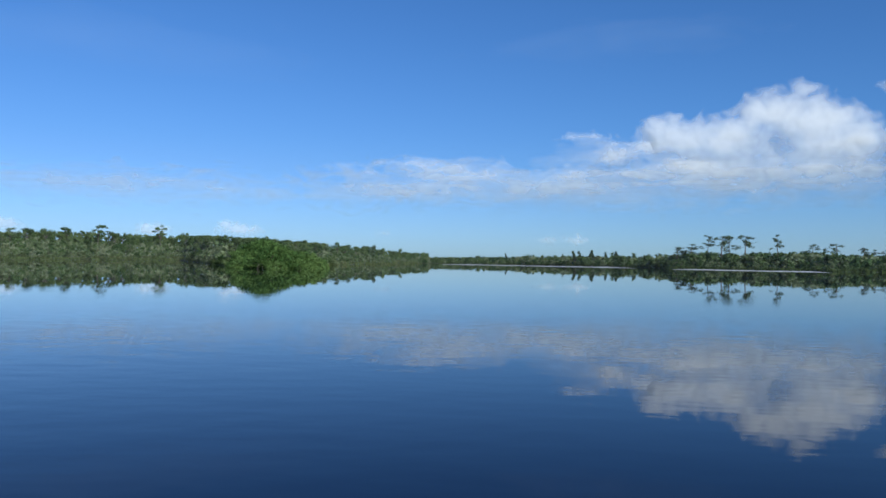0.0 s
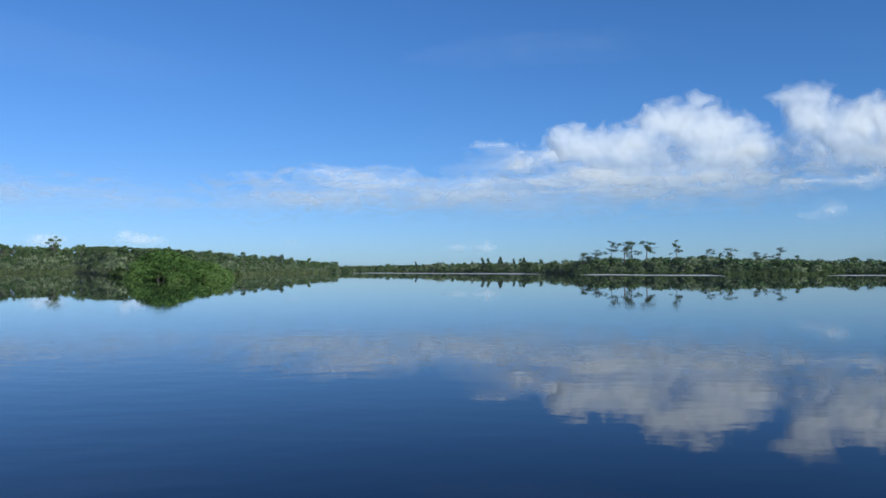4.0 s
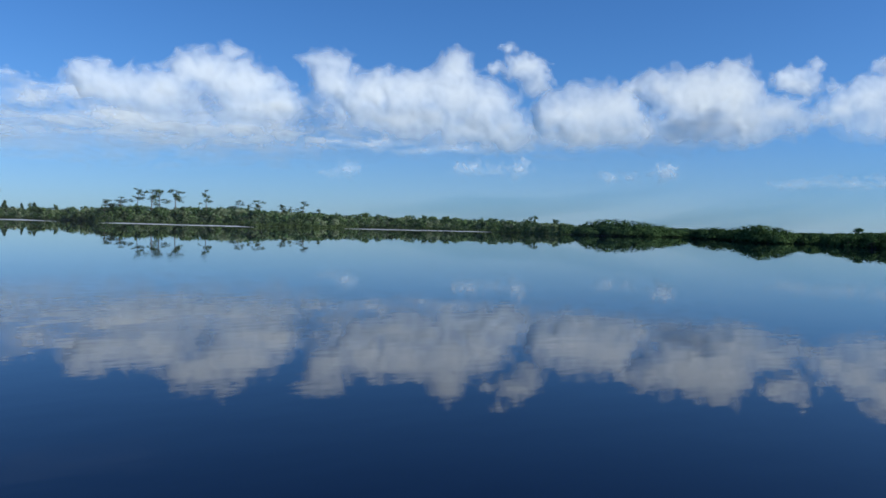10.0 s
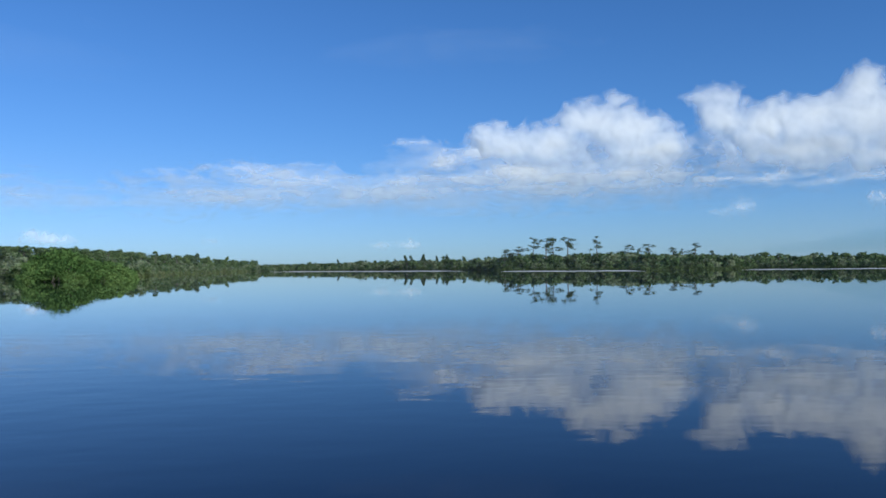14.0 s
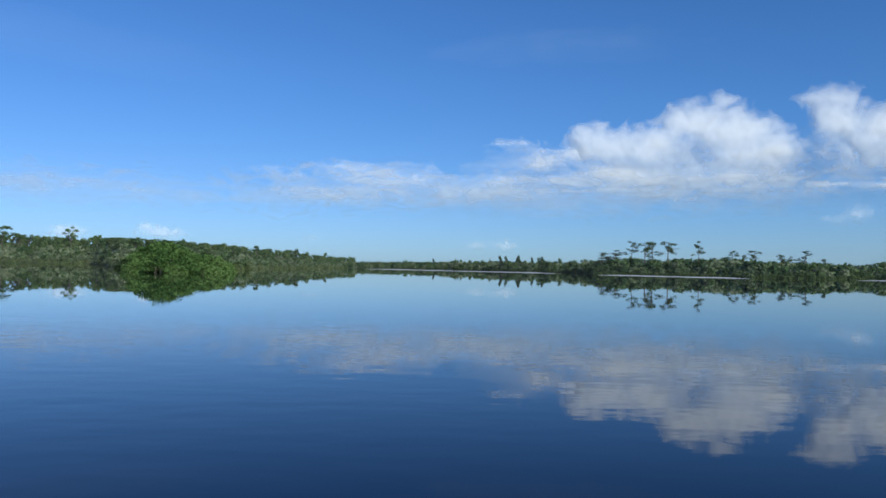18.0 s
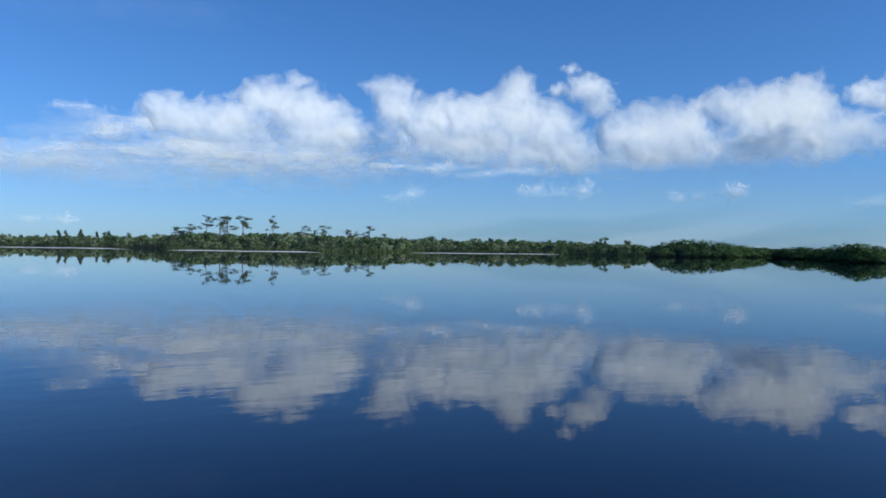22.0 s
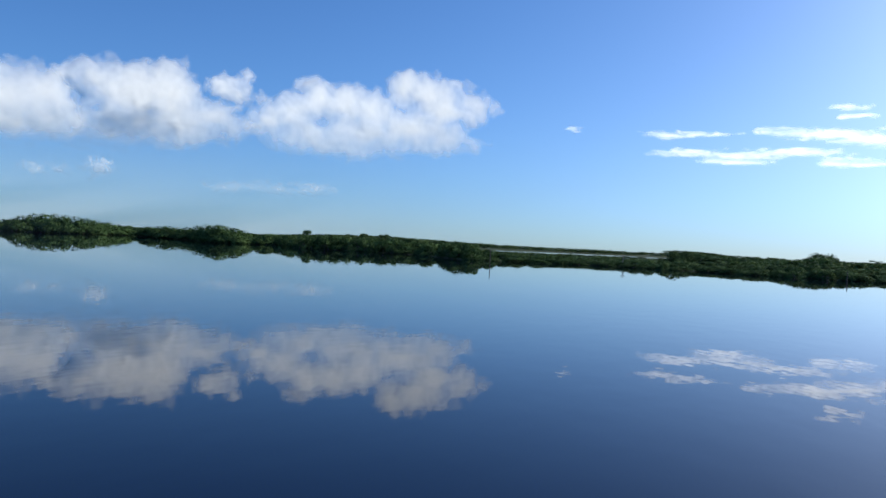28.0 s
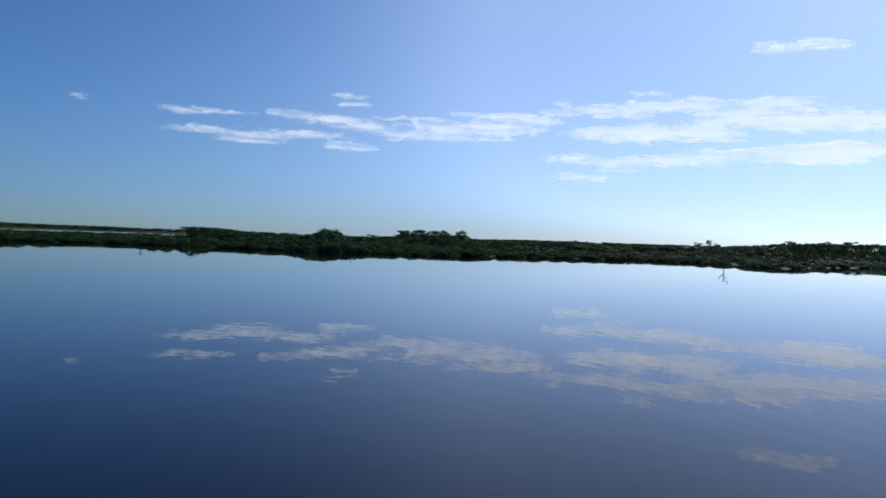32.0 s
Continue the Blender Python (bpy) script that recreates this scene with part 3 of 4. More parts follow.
build_cloud("flat white cloud streak joining brighter banks",
            [(-108.5, 7.4, 2.4, 0.31), (-111.2, 8, 2.4, 0.35), (-114.3, 8, 2.8, 0.46), (-117.3, 8.5, 1.9, 0.42), (-115.1, 8.9, 2.2, 0.23),
             (-109.6, 8.5, 1.6, 0.15), (-112.4, 7.3, 3.1, 0.23)], 16, tau=0.6, relief=0.4, back=0.0, spiral=0.0, far=700, passing=1.0, veil=0.0, stretch=3.0, step=0.07, rough=0.8, grain=0.8)
build_cloud("brilliant white cloud bank near the sun",
            [(-119.2, 9.9, 0.6, 0.22), (-119.5, 9.2, 1.5, 0.18), (-122.4, 9.4, 1.9, 0.29), (-125.2, 9.6, 2.2, 0.33), (-128.1, 9.7, 1.9, 0.35),
             (-122.1, 7.8, 2.5, 0.48), (-125.5, 7.8, 2.7, 0.65), (-128.8, 7.9, 2.6, 0.71), (-125.8, 10.5, 1, 0.14), (-128.9, 10, 1.1, 0.18),
             (-131.5, 8.9, 3.2, 0.6), (-135.5, 8.6, 3.4, 0.7), (-139.5, 8.4, 3, 0.6), (-133.5, 9.7, 2.6, 0.4)], 17, tau=0.6, relief=0.4, back=0.0, spiral=0.0, far=700, passing=1.0, veil=0.0, stretch=3.0, step=0.07, rough=0.8, grain=0.8)
build_cloud("lower tier of a brilliant white cloud bank",
            [(-120.1, 6.1, 1.5, 0.34), (-123.5, 5.9, 2.1, 0.3), (-126.6, 6, 2.3, 0.4), (-129.5, 6.2, 1.9, 0.46), (-121.1, 4.8, 1.8, 0.23),
             (-123.5, 5.2, 1.7, 0.19), (-133.5, 6.4, 3.6, 0.6), (-137.5, 6.6, 3.4, 0.6)], 18, tau=0.6, relief=0.4, back=0.0, spiral=0.0, far=700, passing=1.0, veil=0.0, stretch=3.0, step=0.07, rough=0.8, grain=0.8)
build_cloud("small bright wisp high beside the sun",
            [(-133.2, 13.2, 1.2, 0.4), (-135.4, 13.3, 1.9, 0.3)], 19, tau=0.8, relief=0.4, back=0.0, spiral=0.0, far=700, passing=1.0, veil=0.0, stretch=3.0, step=0.07, rough=0.95)
build_cloud("tiny isolated cloud wisp",
            [(-86.7, 8.5, 0.5, 0.16)], 20, tau=0.8, relief=0.4, back=0.0, spiral=0.0, far=700, passing=1.0, veil=0.0, stretch=3.0, step=0.05, rough=0.95)
build_cloud("small white cumulus top behind the forest",
            [(28.7, 2.04, 0.8, 0.4), (29.1, 1.79, 1.2, 0.3)], 21, tau=0.8, dense=0.6, passing=0.35, step=0.06)
build_cloud("small white cumulus top above the treeline",
            [(19.9, 1.9, 1.1, 0.4), (14.2, 2, 1.3, 0.36), (15.2, 2.4, 0.4, 0.25)], 22, tau=0.8, dense=0.6, passing=0.35, step=0.06)
build_cloud("faint low cloud bar near the horizon",
            [(-7.4, 1.6, 0.7, 0.29), (-9.5, 1.6, 0.8, 0.32), (4.3, 1.95, 0.5, 0.12)], 23, tau=1.3, dense=0.55, passing=0.3, far=-120, relief=0.5, step=0.06, grain=1.7, rough=1.1)
build_cloud("wide hazy grey-white cloud veil over the forest",
            [(31, 5, 4, 0.9), (22.4, 4.8, 7.2, 1.3), (15.2, 4.75, 5.8, 1.1), (5.5, 4.84, 4.8, 1.2)], 24, tau=1.3, dense=0.7, rough=1.0, passing=0.1, far=-120, relief=0.2, stretch=3.2, veil=0.3, back=-1.2, grain=1.6)
build_cloud("wide hazy cloud veil above the far shore",
            [(-6.6, 4.8, 8.9, 1.2), (-21.7, 4.9, 6.6, 1)], 25, tau=1.2, dense=0.5, rough=1.0, passing=0.12, far=-120, relief=0.2, stretch=3.2, veil=0.3, back=-1.2, grain=1.6)
build_cloud("broad milky cloud veil behind the heaped cumulus",
            [(-12, 6.8, 5, 1.6), (-20, 7.2, 6, 2), (-28, 7, 6, 1.8), (-37, 6.8, 6, 1.5), (-46, 6.4, 6, 1.2), (-55, 6.4, 5, 1), (-30, 5.2, 9, 1)], 28, tau=1.3, dense=0.58, rough=0.6, passing=0.3, far=160, relief=0.15, stretch=2.6, veil=0.0, back=-0.8, grain=1.5)
build_cloud("very thin cirrus streak high in blue sky",
            [(-14.3, 15.6, 6.3, 1.1), (-8.5, 14.7, 5.8, 0.9)], 26, tau=1.6, dense=0.07, passing=0.35, relief=0.1, step=0.15, stretch=4.0, rough=0.9)
build_cloud("very thin broad cirrus veil high in blue sky",
            [(24.3, 14.2, 7.8, 2.2), (17.2, 13.5, 7.6, 1.7)], 27, tau=1.6, dense=0.07, passing=0.35, relief=0.1, step=0.15, stretch=4.0, rough=0.9)


def haze_sheet(az, el, reach, cover, mat, label):
    """A see-through sheet standing in for haze: grid of compass and elevation, its distance and its density."""
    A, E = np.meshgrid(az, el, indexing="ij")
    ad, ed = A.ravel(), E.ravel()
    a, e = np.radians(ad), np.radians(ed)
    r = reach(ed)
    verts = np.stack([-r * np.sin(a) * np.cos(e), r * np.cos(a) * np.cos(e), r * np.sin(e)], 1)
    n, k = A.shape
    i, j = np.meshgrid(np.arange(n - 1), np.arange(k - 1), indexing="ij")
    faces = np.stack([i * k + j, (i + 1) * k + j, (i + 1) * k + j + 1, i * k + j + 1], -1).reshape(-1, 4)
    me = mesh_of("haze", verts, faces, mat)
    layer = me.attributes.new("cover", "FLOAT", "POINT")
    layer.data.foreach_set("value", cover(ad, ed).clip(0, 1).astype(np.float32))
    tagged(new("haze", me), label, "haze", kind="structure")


# horizon haze put in as a fading sheet, a shallow bowl over the far land
haze_sheet(np.linspace(-100, 120, 221), np.linspace(-0.1, 9.0, 50), lambda e: 3600 + 1050 * np.sqrt(np.clip(e, 0, 9) / 9),
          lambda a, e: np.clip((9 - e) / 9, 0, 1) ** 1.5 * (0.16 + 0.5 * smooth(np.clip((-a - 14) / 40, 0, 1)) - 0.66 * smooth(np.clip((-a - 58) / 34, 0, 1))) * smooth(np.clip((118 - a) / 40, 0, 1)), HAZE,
          "pale blue-grey see-through sheet standing in for haze along the horizon")
# faint upright sheet added to lift the far shore's darks as haze would
haze_sheet(np.linspace(42, -58, 101), np.linspace(-0.42, 5, 40), lambda e: 318 + 0 * e,
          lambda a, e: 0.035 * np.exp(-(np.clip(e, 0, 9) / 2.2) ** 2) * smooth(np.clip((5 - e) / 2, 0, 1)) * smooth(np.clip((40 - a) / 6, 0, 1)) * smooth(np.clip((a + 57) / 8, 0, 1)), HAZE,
          "thin see-through sheet added as haze before the far shore")


# ---- plants: generators ----
def tube(points, radii, sides=6):
    """Tapered round stem through the points."""
    pts = np.array(points, float)
    verts, faces = [], []
    for i, (p, r) in enumerate(zip(pts, radii)):
        d = pts[min(i + 1, len(pts) - 1)] - pts[max(i - 1, 0)]
        d /= np.linalg.norm(d) + 1e-9
        u = np.cross(d, (0.3, 0.9, 0.1)); u /= np.linalg.norm(u) + 1e-9
        v = np.cross(d, u)
        for s in range(sides):
            a = 2 * math.pi * s / sides
            verts.append(p + r * (math.cos(a) * u + math.sin(a) * v))
        if i:
            o = (i - 1) * sides
            for s in range(sides):
                s2 = (s + 1) % sides
                faces.append((o + s, o + s2, o + sides + s2, o + sides + s))
    return np.array(verts), np.array(faces)


def join(chunks):
    vs, fs, o = [], [], 0
    for v, f in chunks:
        vs.append(v); fs.append(f + o); o += len(v)
    return np.concatenate(vs), np.concatenate(fs)


def leaves(rng, lobes, count, size, shell=0.55, droop=0.0):
    """Leaf clumps on and inside lobes (x, y, z, rx, ry, rz): bent four-sided sprays facing roughly outwards."""
    L = np.array(lobes, float)
    area = (L[:, 3] * L[:, 4] * L[:, 5]) ** (2 / 3)
    which = rng.choice(len(L), count, p=area / area.sum())
    d = rng.normal(size=(count, 3)); d /= np.linalg.norm(d, axis=1)[:, None]
    rad = (shell + (1.03 - shell) * rng.rand(count) ** 0.5)[:, None]
    c = L[which, :3] + d * rad * L[which, 3:]
    nrm = d + rng.normal(scale=0.35, size=(count, 3)) + (0, 0, 0.3)
    nrm /= np.linalg.norm(nrm, axis=1)[:, None]
    u = np.cross(nrm, rng.normal(size=(count, 3))); u /= np.linalg.norm(u, axis=1)[:, None]
    v = np.cross(nrm, u)
    s = (size * (0.55 + 0.9 * rng.rand(count)))[:, None]
    asp = (0.65 + 0.5 * rng.rand(count))[:, None]
    q = np.stack([c - u * s * 0.5, c - v * s * asp * 0.5 + nrm * s * 0.12, c + u * s * 0.5, c + v * s * asp * 0.5 - nrm * s * 0.12], 1)
    q[:, :, 2] -= droop * s
    return q.reshape(-1, 3), np.arange(count * 4).reshape(-1, 4)


def dome_lobes(rng, n, w, h, low, squash=0.8):
    """Lobes heaped to a dome of width w and height h, its skirt reaching down to low."""
    out = [(0, 0, low + (h - low) * 0.45, w * 0.33, w * 0.33, (h - low) * 0.5)]
    for _ in range(n):
        a, q = rng.rand() * 2 * math.pi, math.sqrt(rng.rand())
        top = low + (h - low) * (1 - 0.65 * q ** 2) * rng.uniform(0.75, 1.0)
        r = w * rng.uniform(0.13, 0.24) * (1.25 if n < 12 else 1.0)
        z = max(low + r * 0.5, top - r * squash)
        out.append((q * w * 0.38 * math.cos(a), q * w * 0.38 * math.sin(a), z, r, r, r * squash))
        if q > 0.55:
            out.append((q * w * 0.4 * math.cos(a), q * w * 0.4 * math.sin(a), low + r * 0.5, r, r, r * 0.7))
    return out


def make_mangrove(seed, w=5.0, h=4.0, count=1300, leaf=0.37, mat=None, heaps=18, squash=0.7):
    rng = np.random.RandomState(seed)
    roots = []
    for _ in range(14):
        a, q = rng.rand() * 2 * math.pi, w * rng.uniform(0.12, 0.42)
        x, y = math.cos(a), math.sin(a)
        z = h * rng.uniform(0.28, 0.5)
        roots.append(tube([(x * q * 0.25, y * q * 0.25, z), (x * q * 0.65, y * q * 0.65, z * 0.75), (x * q, y * q, -0.5)], [0.06, 0.05, 0.035], 5))
    for _ in range(5):
        a = rng.rand() * 2 * math.pi
        q = w * rng.uniform(0.1, 0.3)
        roots.append(tube([(0, 0, 0.2), (math.cos(a) * q * 0.5, math.sin(a) * q * 0.5, h * 0.45), (math.cos(a) * q, math.sin(a) * q, h * 0.6)], [0.11, 0.08, 0.03], 5))
    lv, lf = leaves(rng, dome_lobes(rng, heaps, w, h, h * 0.04, squash), count, leaf)
    return {"kind": "mangrove", "stem": ("trunk", join(roots), BARK), "crown": ("crown", (lv, lf), mat or LEAF_MANGROVE), "w": w, "h": h}


def make_shrub(seed, w=4.0, h=4.0, count=420, leaf=0.45, mat=None):
    rng = np.random.RandomState(seed)
    stems = []
    for _ in range(6):
        a, q = rng.rand() * 2 * math.pi, w * rng.uniform(0.1, 0.35)
        x, y = math.cos(a) * q, math.sin(a) * q
        stems.append(tube([(x * 0.2, y * 0.2, -0.4), (x * 0.6, y * 0.6, h * 0.45), (x, y, h * rng.uniform(0.75, 1.0))], [0.08, 0.06, 0.02], 5))
    lobes = []
    for _ in range(9):
        a, q = rng.rand() * 2 * math.pi, math.sqrt(rng.rand()) * w * 0.36
        r = w * rng.uniform(0.12, 0.22)
        lobes.append((q * math.cos(a), q * math.sin(a), h * rng.uniform(0.3, 0.95) - r * 0.5, r, r, r * rng.uniform(0.8, 1.3)))
    lobes.append((0, 0, h * 0.3, w * 0.4, w * 0.4, h * 0.3))
    return {"kind": "shrub", "stem": ("trunk", join(stems), BARK), "crown": ("crown", leaves(rng, lobes, count, leaf), mat or LEAF_SHRUB), "w": w, "h": h}


def make_tree(seed, w=7.0, h=10.0, count=700, leaf=0.6, bare=0.35, flat=0.7, clumps=8, clump=1.0):
    """Broad-leaved tree: bare trunk, forking limbs, uneven crown with gaps."""
    rng = np.random.RandomState(seed)
    lean = rng.normal(scale=0.05 * h, size=2)
    fork = np.array([lean[0] * 0.5, lean[1] * 0.5, h * bare])
    wood = [tube([(0, 0, -0.6), fork * (0.6, 0.6, 0.6), fork], [0.035 * h * 0.6, 0.016 * h, 0.014 * h], 7)]
    lobes = []
    for _ in range(clumps):
        a, q = rng.rand() * 2 * math.pi, w * rng.uniform(0.08, 0.42)
        tip = np.array([lean[0] + q * math.cos(a), lean[1] + q * math.sin(a), h * rng.uniform(bare + 0.15, 0.93)])
        wood.append(tube([fork, (fork + tip) / 2 + (0, 0, -0.03 * h), tip], [0.011 * h, 0.008 * h, 0.003 * h], 5))
        r = w * rng.uniform(0.13, 0.24) * clump
        lobes.append((*tip, r, r, r * flat))
        jog = rng.normal(scale=0.7 * r, size=3) * (1, 1, 0.4)
        lobes.append((*(tip + jog), r * 0.6, r * 0.6, r * 0.6 * flat))
    return {"kind": "tree", "stem": ("trunk", join(wood), BARK), "crown": ("crown", leaves(rng, lobes, count, leaf), LEAF_WOOD), "w": w, "h": h}


def make_pine(seed, w=5.0, h=15.0, tiers=6, count=430, leaf=0.42, start=0.7, spread=1.0):
    """Tall open pine: long thin leaning trunk, a few flat irregular plates of needles at the top."""
    rng = np.random.RandomState(seed)
    lean = rng.normal(scale=0.05 * h, size=2)
    axis = lambda s: np.array([lean[0] * s * s, lean[1] * s * s, h * s])
    wood = [tube([axis(s) - ((0, 0, 0.6) if s == 0 else (0, 0, 0)) for s in (0, 0.3, 0.6, 0.85, 0.98)], [0.19, 0.16, 0.13, 0.08, 0.03], 7)]
    lobes = []
    for k in range(tiers):
        s = start + (0.98 - start) * (k / max(1, tiers - 1)) * rng.uniform(0.92, 1.0)
        a = rng.rand() * 2 * math.pi
        reach = w * 0.5 * rng.uniform(0.35, 1.0) * (1.15 - 0.6 * (k / tiers)) * spread
        b = axis(s)
        tip = b + (reach * math.cos(a), reach * math.sin(a), rng.uniform(0.0, 0.06) * h)
        wood.append(tube([b, (b + tip) / 2 - (0, 0, 0.1), tip], [0.06, 0.045, 0.02], 5))
        r = w * rng.uniform(0.14, 0.24)
        jog = rng.normal(scale=0.06 * w, size=3)
        lobes.append((*(tip * 0.7 + b * 0.3 + jog), r * 1.2, r, r * rng.uniform(0.4, 0.8)))
        lobes.append((*(tip + jog[::-1]), r * 0.8, r, r * rng.uniform(0.35, 0.7)))
    lobes.append((*axis(0.98), w * 0.16, w * 0.16, w * 0.1))
    return {"kind": "pine", "stem": ("trunk", join(wood), BARK), "crown": ("crown", leaves(rng, lobes, count, leaf, shell=0.2), LEAF_PINE), "w": w, "h": h}


def place(model, name, x, y, w, h, label, category, group, turn=None, z=None):
    """Stand one plant of a model at a place, scaled to width w and height h."""
    rot = random.uniform(0, 2 * math.pi) if turn is None else turn
    base = float(ground_z(np.array([x]), np.array([y]))[0]) if z is None else z
    m = Matrix.LocRotScale((x, y, base), Euler((0, 0, rot)), (w / model["w"], w / model["w"], h / model["h"]))
    if "first" not in model:
        top = new(name)
        for key in ("stem", "crown"):
            pname, (v, f), mat = model[key]
            part(pname, mesh_of(pname, v, f, mat), top)
        model["first"] = top
        top.matrix_basis = m
    else:
        top = copy_thing(model["first"], Matrix.Identity(4))
        top.matrix_basis = m
        top.name = name
    return tagged(top, label, category, group)


def thicket(name, label, spots, models, mat=None):
    """Many plants grown together into one mass. spots: x, y, base, w, h, model index, turn."""
    chunks = []
    for x, y, z, w, h, k, turn in spots:
        mo = models[k % len(models)]
        v, f = mo["crown"][1]
        c, s = math.cos(turn), math.sin(turn)
        sc = w / mo["w"]
        o = np.stack([(v[:, 0] * c - v[:, 1] * s) * sc + x, (v[:, 0] * s + v[:, 1] * c) * sc + y, v[:, 2] * h / mo["h"] + z], 1)
        chunks.append((o, f))
    v, f = join(chunks)
    me = mesh_of(name, v, f, mat or models[0]["crown"][2])
    rng = np.random.RandomState(len(spots))
    tones = np.concatenate([np.full(len(o), q, np.float32) for (o, _), q in zip(chunks, rng.uniform(-0.32, 0.32, len(chunks)))])
    me.attributes.new("tone", "FLOAT", "POINT").data.foreach_set("value", tones)
    return tagged(new(name, me), label, "woods", kind="stuff")


MANGROVES = [make_mangrove(100 + k) for k in range(6)]
MANGROVES_BIG = [make_mangrove(120 + k, 8.0, 6.0, 2600, 0.52, None, 10, 0.7) for k in range(5)]
MANGROVES_BRIGHT = [make_mangrove(130 + k, 8.0, 6.0, 4200, 0.38, LEAF_BUSH, 24, 0.55) for k in range(4)]
SHRUBS = [make_shrub(140 + k) for k in range(6)]
SHRUBS_GREEN = [make_shrub(150 + k, mat=LEAF_MANGROVE) for k in range(4)]
TREES = [make_tree(160 + k) for k in range(6)]
UMBRELLAS = [make_tree(170 + k, 9.0, 14.0, 520, 0.7, 0.5, 0.5, 7, 0.85) for k in range(5)]
FAR_TREES = [make_tree(180 + k, 7.0, 10.0, 260, 0.85, 0.12, 0.8, 11) for k in range(5)]
FAR_SHRUBS = [make_shrub(190 + k, count=170, leaf=0.62) for k in range(5)]
SKYLINE = [make_tree(230 + k, 10.0, 15.0, 400, 0.75, 0.42, 0.6, 9, 0.7) for k in range(4)]
PINES = [make_pine(200 + k, tiers=7 + k % 3, start=0.55 + 0.05 * (k % 3), spread=1.15) for k in range(6)]
COLUMNS = [make_tree(220 + k, 4.5, 12.0, 600, 0.8, 0.1, 1.6) for k in range(2)]
for mo in COLUMNS:
    mo["crown"] = (*mo["crown"][:2], LEAF_PINE)


def table(*pairs):
    a = np.array(sorted(pairs), float)
    return lambda x: float(np.interp(x, a[:, 0], a[:, 1]))


def height_to(d, el, z):
    """Height above ground z at d metres of what tops out at elevation el."""
    return EYE_Z + d * math.tan(radians(el)) - z


def gz(x, y):
    return float(ground_z(np.array([x]), np.array([y]))[0])


SHORE_TABLES = {}


def shore_d(view, az):
    """Distance from a viewpoint to the waterline in a compass direction."""
    if view not in SHORE_TABLES:
        azs = np.arange(-180, 180.1, 0.2)
        ds = np.arange(20, 1500, 2.0)
        A, D = np.meshgrid(np.radians(azs), ds, indexing="ij")
        pa, pr = polar(view[0] - D * np.sin(A), view[1] + D * np.cos(A))
        SHORE_TABLES[view] = azs, ds[np.argmax(pr > shore_r(pa), axis=1)]
    return float(np.interp(az, *SHORE_TABLES[view]))


rnd = random.Random(5)

# ---- left shore: promontory with a great mangrove bush ----
for az, d, w, el in ((14.3, 188, 6.0, 0.75), (13.7, 192, 8.5, 1.25), (12.85, 191, 9.5, 1.66), (12.0, 192, 9.0, 1.45), (11.2, 191, 8.5, 1.02), (10.3, 191, 8.0, 0.78),
                     (9.4, 192, 7.5, 0.55), (8.8, 195, 6.0, 0.25), (13.3, 182, 8.0, 0.7), (12.3, 181, 7.5, 0.95), (11.4, 182, 7.5, 0.45), (10.4, 183, 7.0, 0.25),
                     (9.6, 185, 6.0, 0.0), (14.2, 182, 5.5, 0.1), (12.9, 178, 5.5, 0.1), (11.8, 178, 5.5, -0.05), (13.0, 202, 9.0, 1.45), (11.6, 203, 9.0, 1.15)):
    x, y = spot(V_LEFT, az, d)
    mo = MANGROVES_BRIGHT[rnd.randrange(4)]
    place(mo, "mangrove_bush", x, y, w, height_to(d, el, gz(x, y)), "bright green rounded mangrove bush on the waterline of a promontory", "bush", "mangroves of the promontory")

LEFT_TOP = table((2.0, 0.55), (3.4, 0.62), (5, 0.85), (7, 0.95), (9, 1.1), (12, 1.35), (16.7, 1.5), (20, 1.42), (25, 1.55), (29, 1.5), (33, 1.65), (38, 1.8), (50, 2.2))
front = 0
spots = []
for _ in range(1900):
    az = rnd.uniform(1.5, 44)
    d0 = shore_d(V_LEFT, az)
    if 8.6 < az < 15.3 and d0 < 400:
        d0 = 250 + 200 * rnd.random() if az < 12 else 420
    d = d0 + (16 if az > 15.3 else 4) + 150 * rnd.random() ** 1.2
    x, y = spot(V_LEFT, az, d)
    near = d - d0 < 24
    s = min(1, (d - d0) / 120)
    h = max(2.0, height_to(d, (0.05 + 0.25 * rnd.random()) * (1 - s) + s * (LEFT_TOP(az) - 0.2 - 0.4 * rnd.random()), gz(x, y)))
    h = min(h, 7.5) * rnd.uniform(0.75, 1.05)
    w = rnd.uniform(0.9, 1.5) * max(3.2, 0.9 * h)
    if near and front < 150:
        front += 1
        place(SHRUBS[rnd.randrange(6)], "shrub", x, y, w, h, "grey-green low shrub with bare stems on a grassy bank", "shrub", "shrubs along the savanna shore")
    else:
        spots.append((x, y, gz(x, y), w, h, rnd.randrange(5), rnd.uniform(0, 6.28)))
thicket("shrubland", "grey-green shrubland rising behind a grassy bank", spots[::2] + spots[1::4], FAR_SHRUBS)
thicket("shrubland", "leafy green scrub scattered through the shrubland", spots[3::4], FAR_SHRUBS, LEAF_MANGROVE)

spots = []
for _ in range(620):
    az = rnd.uniform(1.0, 46)
    d = max(shore_d(V_LEFT, az) + 130, 470 if az > 8 else 0) + 90 * rnd.random()
    x, y = spot(V_LEFT, az, d)
    z = gz(x, y)
    h = height_to(d, LEFT_TOP(az) + 0.1 - abs(rnd.gauss(0, 0.24)), z)
    spots.append((x, y, z, rnd.uniform(6, 10), max(4, h), rnd.randrange(5), rnd.uniform(0, 6.28)))
thicket("forest", "dark green forest belt behind the shrubland", spots, FAR_TREES, LEAF_WOOD)

